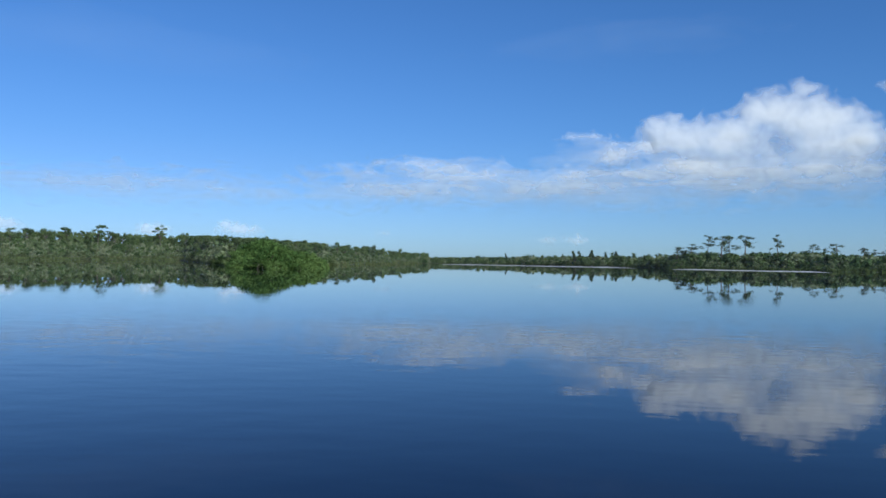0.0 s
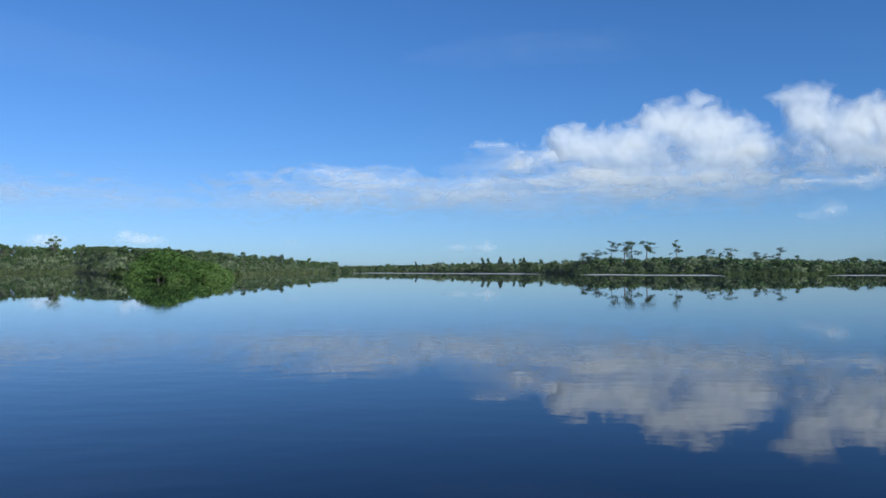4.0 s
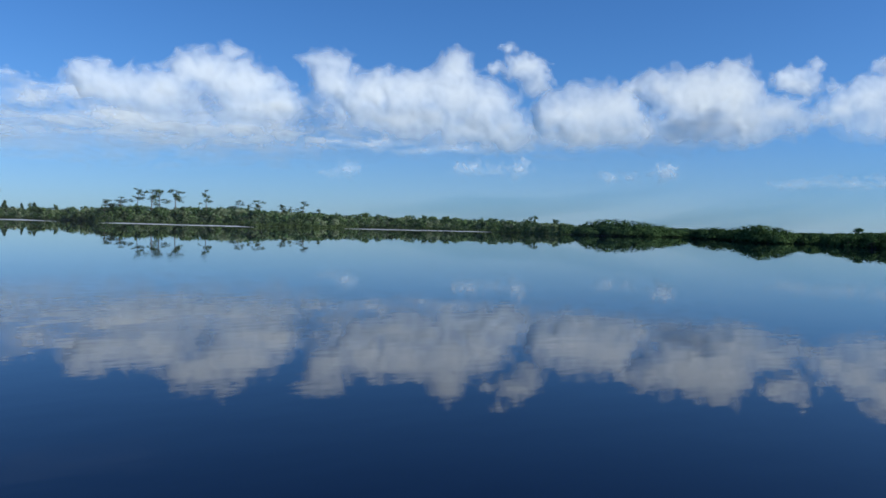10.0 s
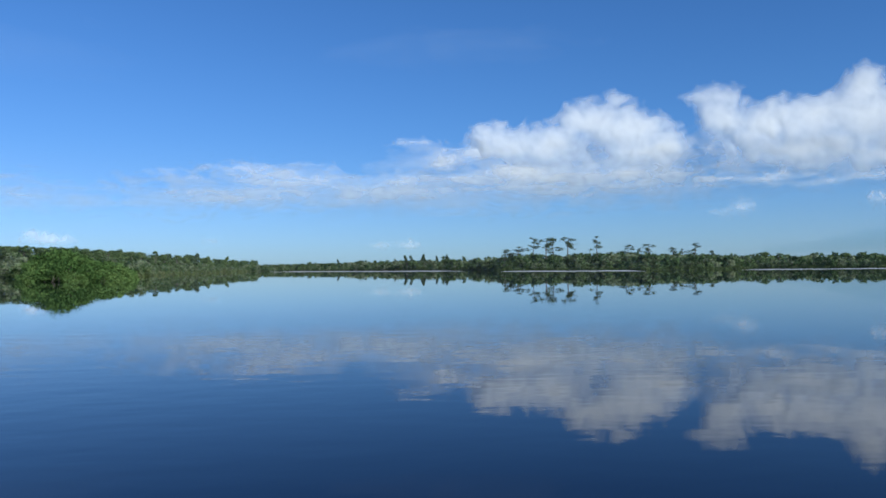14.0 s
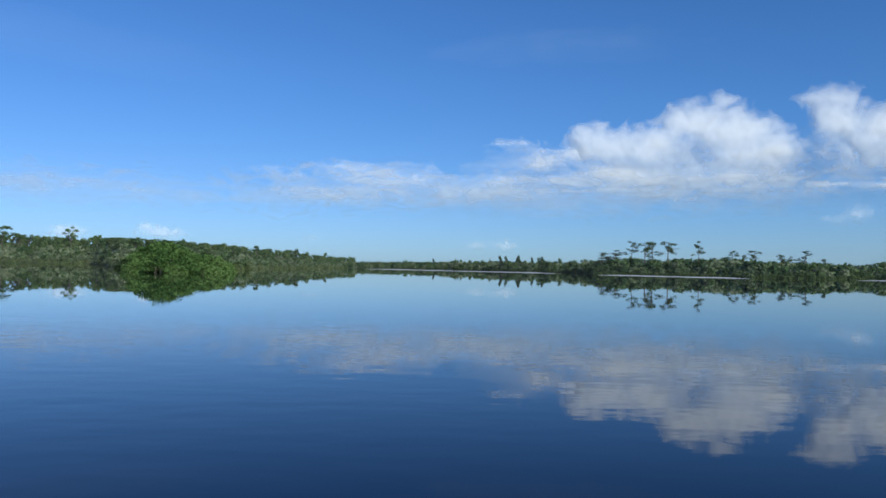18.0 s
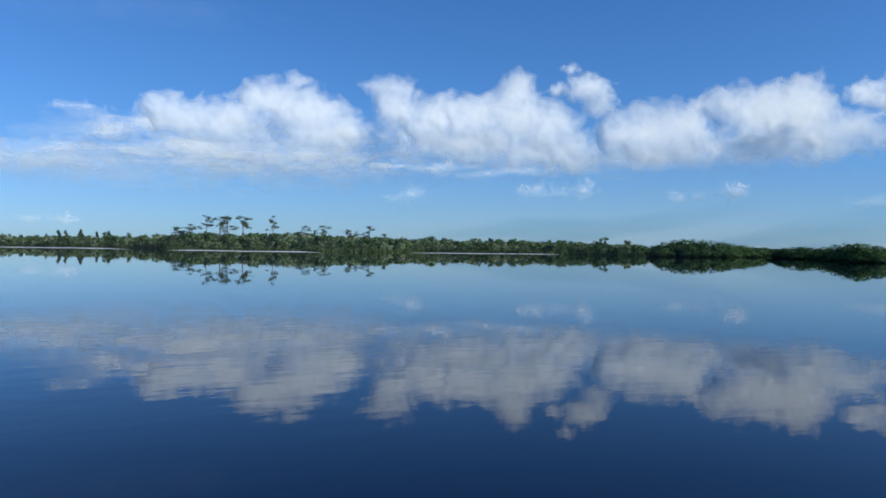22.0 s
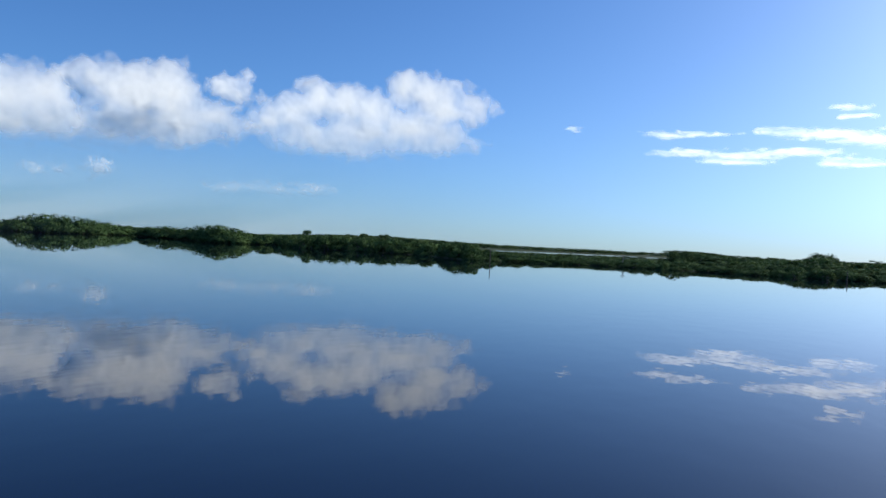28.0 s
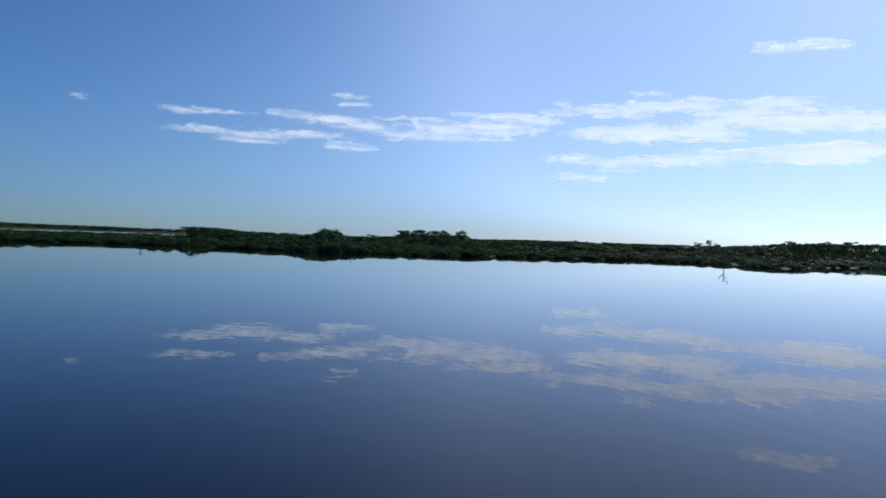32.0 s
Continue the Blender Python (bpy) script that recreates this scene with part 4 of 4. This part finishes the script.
for az, d, el, w, style in ((19.4, 520, 2.2, 9, 0), (23.3, 520, 2.13, 8, 1), (25.1, 540, 1.86, 11, 1), (26.4, 540, 1.72, 9, 1), (28.4, 530, 1.74, 8, 0),
                            (29.9, 520, 1.55, 5, 2), (31.4, 470, 1.74, 9, 1), (33.5, 400, 1.8, 9, 1), (35.3, 360, 1.85, 6, 2), (17.0, 520, 1.62, 5, 1),
                            (14.4, 500, 1.5, 5, 1), (10.4, 430, 1.3, 4.5, 1), (9.0, 430, 1.25, 4.5, 1), (8.4, 430, 1.2, 4, 0), (7.5, 450, 1.24, 6.5, 1),
                            (5.2, 520, 1.05, 5, 2), (6.2, 500, 0.98, 5, 0), (21.8, 530, 1.6, 6, 0), (22.5, 530, 1.6, 7, 0), (15.6, 510, 1.58, 6, 0)):
    d = max(d, shore_d(V_LEFT, az) + (130 if az > 15 else 70))
    x, y = spot(V_LEFT, az, d)
    w *= d / 480
    mo = (SKYLINE[rnd.randrange(4)], UMBRELLAS[rnd.randrange(5)], COLUMNS[rnd.randrange(2)])[style]
    place(mo, "tree", x, y, w, height_to(d, el, gz(x, y)), ("open-crowned tree rising above the forest", "flat-topped dark green tree above the forest", "narrow dark tree above the shrubland")[style],
          "tree", "trees above the forest")

# single crowns that break the forest's outline
for _ in range(46):
    az = rnd.uniform(3, 38)
    d = max(shore_d(V_LEFT, az) + 120, 480 if az > 8 else 0) + 60 * rnd.random()
    x, y = spot(V_LEFT, az, d)
    el = LEFT_TOP(az) + rnd.uniform(0.0, 0.26)
    round_crown = rnd.random() < 0.65
    mo = TREES[rnd.randrange(6)] if round_crown else UMBRELLAS[rnd.randrange(5)]
    place(mo, "tree", x, y, rnd.uniform(4.5, 9.5), height_to(d, el, gz(x, y)), "rounded dark green tree at the forest edge" if round_crown else "flat-crowned dark green tree at the forest edge",
          "tree", "trees above the forest")
for _ in range(40):
    az = rnd.uniform(-47, -1)
    d = shore_d(V_MID, az) + 60 + 90 * rnd.random()
    x, y = spot(V_MID, az, d)
    mid_top = np.interp(-az, (0, 5, 15, 21, 30, 42, 47), (0.35, 0.42, 0.62, 0.95, 0.72, 0.58, 0.45))
    place(TREES[rnd.randrange(6)], "tree", x, y, rnd.uniform(3, 6.5), height_to(d, float(mid_top) + rnd.uniform(-0.02, 0.16), gz(x, y)), "small dark green tree over the waterside scrub",
          "tree", "trees of the middle shore")

spots = []
for _ in range(420):
    az = rnd.uniform(15.2, 44)
    x, y = spot(V_LEFT, az, shore_d(V_LEFT, az) + 0.5 + 34 * rnd.random())
    spots.append((x, y, gz(x, y), rnd.uniform(3, 6), rnd.uniform(1.0, 2.9), rnd.randrange(5), rnd.uniform(0, 6.28)))
for _ in range(160):
    az = rnd.uniform(1.5, 8.8)
    x, y = spot(V_LEFT, az, shore_d(V_LEFT, az) + 0.5 + 30 * rnd.random())
    spots.append((x, y, gz(x, y), rnd.uniform(3, 5), rnd.uniform(0.8, 2.4), rnd.randrange(5), rnd.uniform(0, 6.28)))
thicket("sedge", "tall yellow-green sedge tussocks on the grassy bank", spots, FAR_SHRUBS, GRASS)

# ---- middle shore: low woods, tall pines ----
MID_TOP = table((3, 0.35), (-0.5, 0.33), (-5, 0.42), (-8, 0.5), (-15, 0.62), (-17, 0.85), (-21, 0.95), (-25, 0.9), (-30, 0.72), (-36, 0.62), (-42, 0.58), (-46, 0.45), (-52, 0.35), (-60, 0.25))
front, spots, spots2 = 0, [], []
for _ in range(1500):
    az = rnd.uniform(-47.5, 2)
    d0 = shore_d(V_MID, az)
    d = d0 + 3 + 95 * rnd.random() ** 1.2
    x, y = spot(V_MID, az, d)
    z = gz(x, y)
    lim = height_to(d, MID_TOP(az), z)
    s = min(1, (d - d0) / 22)
    h = min(lim, rnd.uniform(1.6, 3.4) + s * lim * rnd.uniform(0.2, 0.7))
    w = rnd.uniform(0.9, 1.5) * max(3.0, h)
    if d - d0 < 9 and front < 170:
        front += 1
        green = rnd.random() < 0.55
        mo = SHRUBS_GREEN[rnd.randrange(4)] if green else SHRUBS[rnd.randrange(6)]
        place(mo, "shrub", x, y, w, h, "leafy green waterside shrub" if green else "grey-green waterside shrub with bare stems", "shrub", "shrubs along the middle shore")
    elif rnd.random() < 0.55:
        spots.append((x, y, z, w, h, rnd.randrange(5), rnd.uniform(0, 6.28)))
    else:
        spots2.append((x, y, z, w, h, rnd.randrange(5), rnd.uniform(0, 6.28)))
thicket("shrubland", "grey-green scrub behind the middle shore", spots, FAR_SHRUBS)
sedge = []
for _ in range(260):
    az = rnd.uniform(-47, -3)
    x, y = spot(V_MID, az, shore_d(V_MID, az) + 0.5 + 10 * rnd.random())
    sedge.append((x, y, gz(x, y), rnd.uniform(2.5, 4.5), rnd.uniform(0.8, 2.2), rnd.randrange(5), rnd.uniform(0, 6.28)))
thicket("sedge", "tall yellow-green sedge along the middle shore", sedge, FAR_SHRUBS, GRASS)
thicket("shrubland", "dark green scrub behind the middle shore", spots2, FAR_SHRUBS, LEAF_WOOD)
spots = []
for _ in range(520):
    az = rnd.uniform(-60, 4)
    d = shore_d(V_MID, az) + 70 + 160 * rnd.random()
    x, y = spot(V_MID, az, d)
    z = gz(x, y)
    h = height_to(d, MID_TOP(az) + 0.05 - abs(rnd.gauss(0, 0.2)), z)
    spots.append((x, y, z, rnd.uniform(5, 9), max(2.5, h), rnd.randrange(5), rnd.uniform(0, 6.28)))
thicket("forest", "low dark woods behind the middle shore", spots, FAR_TREES, LEAF_WOOD)

PINE_BACK = 48
for az, d, el, w, k in ((-16.2, 425, 1.1, 9, 0), (-17.1, 425, 1.38, 8, 1), (-16.7, 430, 0.95, 7, 4), (-18.2, 430, 1.95, 6, 2), (-19.1, 425, 1.95, 8.5, 3), (-19.6, 428, 2.02, 7, 4),
                        (-20.6, 425, 1.98, 8.5, 5), (-22.65, 420, 2.03, 5.5, 1), (-24.7, 425, 1.38, 6, 2), (-26.2, 425, 1.47, 7, 3), (-25.4, 430, 1.05, 4, 0), (-27.7, 430, 1.2, 5, 5),
                        (-29.1, 430, 1.34, 6.5, 0), (-30.3, 435, 0.98, 4.5, 4), (-28.4, 435, 1.08, 4, 1)):
    d += PINE_BACK
    x, y = spot(V_MID, az, d)
    place(PINES[k], "pine_tree", x, y, w * 1.25, height_to(d, el, gz(x, y)), "tall thin pine with sparse flat dark crown above the scrub", "tree", "pines on the middle shore")
for az, d, el, w, style in ((-33.3, 540, 0.9, 5.5, 1), (-34.4, 540, 0.78, 4.5, 1), (-31.3, 520, 0.74, 7, 1), (-37.0, 510, 0.72, 4, 0), (-38.4, 500, 0.72, 6, 0), (-39.2, 500, 0.76, 6, 1),
                            (-39.9, 500, 0.78, 4, 1), (-42.6, 480, 0.75, 7, 0), (-43.9, 480, 0.62, 4, 1), (-45.5, 470, 0.92, 5, 0), (-44.9, 470, 0.78, 3.5, 1), (-47.0, 470, 0.7, 4, 0),
                            (-8.5, 730, 0.66, 3.5, 2), (-9.3, 670, 0.86, 4.5, 2), (-9.65, 675, 0.9, 4, 2), (-10.3, 670, 0.92, 4.5, 2), (-10.6, 675, 0.88, 3.6, 2), (-11.5, 660, 0.8, 3.2, 2), (-12.3, 650, 0.86, 4, 2), (-11.9, 650, 0.8, 5, 0),
                            (-13.4, 640, 0.74, 5, 0), (-14.2, 620, 0.72, 5, 1), (-15.2, 600, 0.72, 5, 0), (-6.4, 860, 0.55, 5, 0), (-4.5, 880, 0.6, 3.5, 2)):
    x, y = spot(V_MID, az, d)
    mo = (TREES[rnd.randrange(6)], UMBRELLAS[rnd.randrange(5)], COLUMNS[rnd.randrange(2)])[style]
    place(mo, "tree", x, y, w, height_to(d, el, gz(x, y)), ("open-crowned small tree above the scrub", "flat-topped small tree above the scrub", "dense dark column-like tree on the far shore")[style],
          "tree", "trees of the middle shore")

# far woods beyond the head of the lagoon and behind the right-hand shore
spots = []
FAR_TOP = table((6, 0.4), (-1, 0.2), (-2.5, 0.36), (-6, 0.38), (-12, 0.45))
for _ in range(260):
    az = rnd.uniform(-14, 7)
    d = rnd.uniform(1200, 1700)
    x, y = spot(V_MID, az, d)
    z = gz(x, y)
    spots.append((x, y, z, rnd.uniform(14, 26), max(4, height_to(d, FAR_TOP(az) - abs(rnd.gauss(0, 0.04)), z)), rnd.randrange(5), rnd.uniform(0, 6.28)))
thicket("far_woods", "distant low woods at the head of the lagoon", spots, FAR_TREES, LEAF_WOOD)
spots = []
BACK_TOP = table((-50, 0.3), (-57, 0.28), (-66, 0.2), (-70, 0.42), (-74, 0.48), (-78, 0.33), (-82, 0.21), (-93.3, 0.14), (-93.8, 0.36), (-96.4, 0.32), (-97.5, 0.2), (-100, 0.15), (-105, 0.1), (-114, 0.2), (-119, 0.28), (-125, 0.25), (-131, 0.3), (-136, 0.68), (-145, 0.7))
for _ in range(1000):
    az = rnd.uniform(-150, -52)
    d = rnd.uniform(620, 800) if not -79 < az < -66 else rnd.uniform(420, 600)
    if az < -131:
        d = rnd.uniform(360, 520)
    x, y = spot(V_RIGHT, az, d)
    z = gz(x, y)
    spots.append((x, y, z, rnd.uniform(7, 13) * (1 if d > 400 else 0.6), max(1.5, height_to(d, BACK_TOP(az) - abs(rnd.gauss(0, 0.05)), z)), rnd.randrange(5), rnd.uniform(0, 6.28)))
thicket("far_woods", "low woods on the skyline behind the mangroves", spots, FAR_TREES, LEAF_WOOD)

# ---- mangrove clumps on the right-hand shore ----
for view, az0, az1, n, tops, wr, group in (
    (V_MID, -47.4, -48.9, 3, table((-49, 0.35), (-47, 0.4)), (4, 6), "mangroves of the first clump"),
    (V_MID, -49.0, -55.6, 22, table((-48.8, 0.55), (-49.8, 0.85), (-51.4, 0.93), (-52.6, 0.76), (-54.3, 0.55), (-55.7, 0.28)), (8.5, 12.5), "mangroves of the first clump"),
    (V_MID, -56.4, -62.3, 22, table((-56.3, 0.3), (-57.8, 0.48), (-58.6, 0.4), (-60.3, 0.78), (-61.5, 0.58), (-62.6, 0.3)), (6.5, 10), "mangroves of the second clump")):
    for i in range(n):
        az = az0 + (az1 - az0) * (i + 0.5 + rnd.uniform(-0.3, 0.3)) / n
        d = shore_d(view, az) + rnd.uniform(-2, 6)
        back = i % 2
        d += 6 * back
        x, y = spot(view, az, d)
        el = tops(az) - (0 if back else rnd.uniform(0.1, 0.5))
        place(MANGROVES_BIG[rnd.randrange(5)], "mangrove_tree", x, y, rnd.uniform(*wr), max(1.6, height_to(d, el, gz(x, y))), "dark green domed mangrove standing in the water's edge", "tree", group)

NEAR_TOP = table((-62, 0.3), (-64, 0.28), (-66.6, 0.22), (-68.2, 0.5), (-70.5, 0.4), (-73.5, 0.28), (-77.5, 0.12), (-79.3, 0.36), (-80.5, -0.1), (-82, -0.35), (-84, -0.45), (-87.5, -0.62),
                 (-90, -0.5), (-92, -0.42), (-94, -0.35), (-96.5, -0.28), (-100, 0.0), (-102, 0.1), (-103.2, 0.48), (-104.5, 0.1), (-107, 0.18), (-108.8, 0.6), (-112.7, 0.58),
                 (-113.8, 0.0), (-116.5, -0.2), (-123.4, -0.16), (-128, -0.05), (-132.6, 0.17), (-135.2, 0.6), (-141, 0.4), (-160, 0.5))
# how steeply the bank's plants climb away from the water: the depth of their mirror image in degrees
MIRROR = table((-60, 3.0), (-92, 3.0), (-95, 1.4), (-98.2, 1.5), (-100.5, 1.55), (-102.3, 1.9), (-104.3, 1.7), (-106.2, 1.48), (-108.2, 1.25), (-110.1, 1.2), (-111.3, 1.5), (-113.5, 1.5),
               (-114.8, 1.14), (-116.3, 1.34), (-118, 1.12), (-120.1, 1.05), (-121.3, 1.22), (-124.2, 0.98), (-126, 1.08), (-129.7, 1.2), (-131.5, 1.27), (-133.3, 1.48), (-135.3, 1.46),
               (-136.6, 1.1), (-139.5, 1.15), (-142, 1.2), (-150, 1.5))


def climb(az, d):
    """Highest elevation that a plant d metres off may reach."""
    return MIRROR(az) - math.degrees(4.4 / d)


def set_back(az, el):
    """Distance at which a tree of elevation el may stand."""
    return min(460, max(120, 4.4 / max(0.004, radians(MIRROR(az) - el))))


az = -62.3
while az > -146:
    d0 = shore_d(V_RIGHT, az)
    for row in range(3 if az > -94 else 4):
        d = d0 + ((-1.2, 2.5, 6.5) if az > -94 else (-0.8, 2.2, 8.0, 24.0))[row] + rnd.uniform(-0.8, 0.8)
        a = az + rnd.uniform(-0.5, 0.5)
        x, y = spot(V_RIGHT, a, d)
        el = NEAR_TOP(a) - (rnd.uniform(0.1, 0.75), rnd.uniform(0, 0.4), rnd.uniform(-0.06, 0.12), 0)[row]
        el = min(el, climb(a, d))
        h = max(0.7, height_to(d, el, gz(x, y)))
        w = rnd.uniform(1.0, 1.5) * max(2.6, h * 1.25)
        place(MANGROVES[rnd.randrange(6)], "mangrove_bush", x, y, w, h, "dark backlit mangrove bush on stilt roots at the waterline", "bush", "mangroves of the near shore")
    az -= 1.2 * 100 / d0 * (1.0 if d0 < 180 else 1.3)
spots = []
for _ in range(1200):
    a = rnd.uniform(-148, -62)
    d = shore_d(V_RIGHT, a) + 8 + (60 if a > -80 else 90 if a > -94 else 130) * rnd.random()
    x, y = spot(V_RIGHT, a, d)
    z = gz(x, y)
    h = height_to(d, min(NEAR_TOP(a), 0.3, climb(a, d)) - rnd.uniform(0, 0.15), z)
    spots.append((x, y, z, rnd.uniform(3, 5), max(0.8, h), rnd.randrange(5), rnd.uniform(0, 6.28)))
for _ in range(450):
    a = rnd.uniform(-135, -95)
    d = rnd.uniform(180, 640)
    x, y = spot(V_RIGHT, a, d)
    z = gz(x, y)
    spots.append((x, y, z, rnd.uniform(6, 11), rnd.uniform(1.3, 2.4), rnd.randrange(5), rnd.uniform(0, 6.28)))
thicket("mangrove_thicket", "dense dark mangrove thicket behind the waterline", spots, FAR_SHRUBS, LEAF_MANGROVE)

for az, d, el, w in ((-129.0, 260, 0.52, 3.2), (-129.8, 260, 0.64, 3.5), (-130.3, 260, 0.5, 2.5), (-134.7, 230, 0.76, 4), (-136.9, 230, 0.88, 3.6), (-138.5, 230, 0.92, 4), (-139.7, 230, 0.8, 4.5), (-120.8, 600, 0.38, 5), (-106.5, 160, 0.25, 3)):
    if az < -94:
        w *= set_back(az, el) / d
        d = set_back(az, el)
    x, y = spot(V_RIGHT, az, d)
    place(UMBRELLAS[rnd.randrange(5)], "tree", x, y, w, height_to(d, el, gz(x, y)), "small flat-topped tree above the mangroves, dark against the sky", "tree", "trees behind the mangroves")

for az, d, el, w in ((-102.9, 124, 0.62, 4.4), (-103.6, 125, 0.6, 4.4), (-103.3, 122, 0.5, 4.6), (-108.9, 122, 0.6, 4.0), (-110.3, 124, 0.66, 4.2), (-111.6, 122, 0.62, 4.0), (-112.6, 123, 0.64, 3.6), (-135.0, 122, 0.62, 5.0), (-137.4, 150, 0.55, 5.5)):
    if az < -94:
        w *= set_back(az, el) / d
        d = set_back(az, el)
    x, y = spot(V_RIGHT, az, d)
    place(MANGROVES_BIG[rnd.randrange(5)], "mangrove_tree", x, y, w, height_to(d, el, gz(x, y)), "taller dark mangrove rising from the near thicket", "tree", "taller mangroves of the near shore")
for az, d, el, w in ((-108.6, 126, 0.68, 2.2), (-109.8, 126, 0.7, 2.0), (-111.0, 126, 0.68, 2.4), (-112.8, 126, 0.72, 2.0), (-71.2, 420, 0.52, 6), (-72.4, 420, 0.56, 6), (-73.6, 420, 0.55, 7), (-68.4, 225, 0.62, 2.5)):
    if az < -94:
        w *= set_back(az, el) / d
        d = set_back(az, el)
    x, y = spot(V_RIGHT, az, d)
    place(TREES[rnd.randrange(6)], "tree", x, y, w, height_to(d, el, gz(x, y)), "small dark tree standing above the mangroves", "tree", "trees behind the mangroves")

az = -94.0
while az > -146:
    el = NEAR_TOP(az) if NEAR_TOP(az) > 0.25 else BACK_TOP(az) - 0.04
    d = set_back(az, el) + rnd.uniform(0, 20)
    x, y = spot(V_RIGHT, az, d)
    place(MANGROVES_BIG[rnd.randrange(5)], "mangrove_tree", x, y, rnd.uniform(0.022, 0.032) * d, max(2.0, height_to(d, el - rnd.uniform(0, 0.1), gz(x, y))),
          "dark rounded mangrove in the belt behind the near shore", "tree", "mangroves of the rear belt")
    az -= rnd.uniform(0.55, 0.95)

# ---- dead wood and stakes ----
def stake(az, d, h, tilt):
    x, y = spot(V_RIGHT, az, d)
    me = mesh_of("stake", *tube([(0, 0, -1.5), (0.02, 0, h * 0.5), (tilt, 0.02, h)], [0.06, 0.055, 0.045], 8), BARK)
    ob = tagged(new("stake", me), "dark weathered wooden stake standing in shallow water", "stake", "stakes in the water")
    ob.matrix_world = pose(x, y, 0)


stake(-81.35, 103, 1.9, 0.04)
stake(-104.7, 108, 1.2, -0.12)


def dead_tree(az, d, h, seed):
    rng = np.random.RandomState(seed)
    wood = [tube([(0, 0, -0.6), (0.05, 0, h * 0.5), (0.12, 0.05, h)], [0.09, 0.06, 0.02], 6)]
    for _ in range(9):
        s = rng.uniform(0.35, 0.9)
        a = rng.rand() * 6.28
        q = h * rng.uniform(0.15, 0.35)
        b = np.array([0.1 * s, 0.03 * s, h * s])
        wood.append(tube([b, b + (q * 0.6 * math.cos(a), q * 0.6 * math.sin(a), q * 0.4), b + (q * math.cos(a), q * math.sin(a), q * 0.9)], [0.035, 0.025, 0.012], 5))
    ob = tagged(new("dead_tree", mesh_of("dead_tree", *join(wood), DEADWOOD)), "bare grey dead tree among the mangroves", "tree", "dead trees")
    x, y = spot(V_RIGHT, az, d)
    ob.matrix_world = pose(x, y, gz(x, y))


for k, (az, d, h) in enumerate(((-130.7, 127, 3.0), (-90.6, 134, 1.6))):
    dead_tree(az, d, h, 300 + k)


# ---- marsh grass fringe ----
def grass_fringe(label, view, az0, az1, count, depth, tall):
    rng = np.random.RandomState(int(abs(az0) * 10) + 3)
    chunks_v = []
    for _ in range(count):
        az = rng.uniform(az0, az1)
        d = shore_d(view, az) + rng.rand() ** 1.5 * depth - 0.5
        x, y = spot(view, az, d)
        chunks_v.append((x, y))
    P = np.array(chunks_v)
    z = ground_z(P[:, 0], P[:, 1])
    h = tall * rng.uniform(0.5, 1.2, len(P))
    a = rng.rand(len(P)) * 6.28
    w = 0.35 * rng.uniform(0.6, 1.4, len(P))
    base = np.stack([P[:, 0], P[:, 1], np.maximum(z, -0.1) - 0.1], 1)
    side = np.stack([np.cos(a) * w, np.sin(a) * w, 0 * w], 1)
    tip = base + np.stack([rng.normal(0, 0.15, len(P)), rng.normal(0, 0.15, len(P)), h], 1)
    q = np.stack([base - side, base + side, tip + side * 0.5, tip - side * 0.6], 1).reshape(-1, 3)
    me = mesh_of("marsh_grass", q, np.arange(len(q)).reshape(-1, 4), GRASS)
    tagged(new("marsh_grass", me), label, "grass", kind="stuff")


grass_fringe("yellow-green marsh grass along the savanna bank", V_LEFT, 14.9, 44, 14000, 26, 1.15)
grass_fringe("yellow-green marsh grass on the point", V_LEFT, 1.5, 8.6, 4000, 25, 1.2)
grass_fringe("yellow-green marsh grass on the middle shore", V_MID, -47.5, -15, 7000, 9, 1.0)
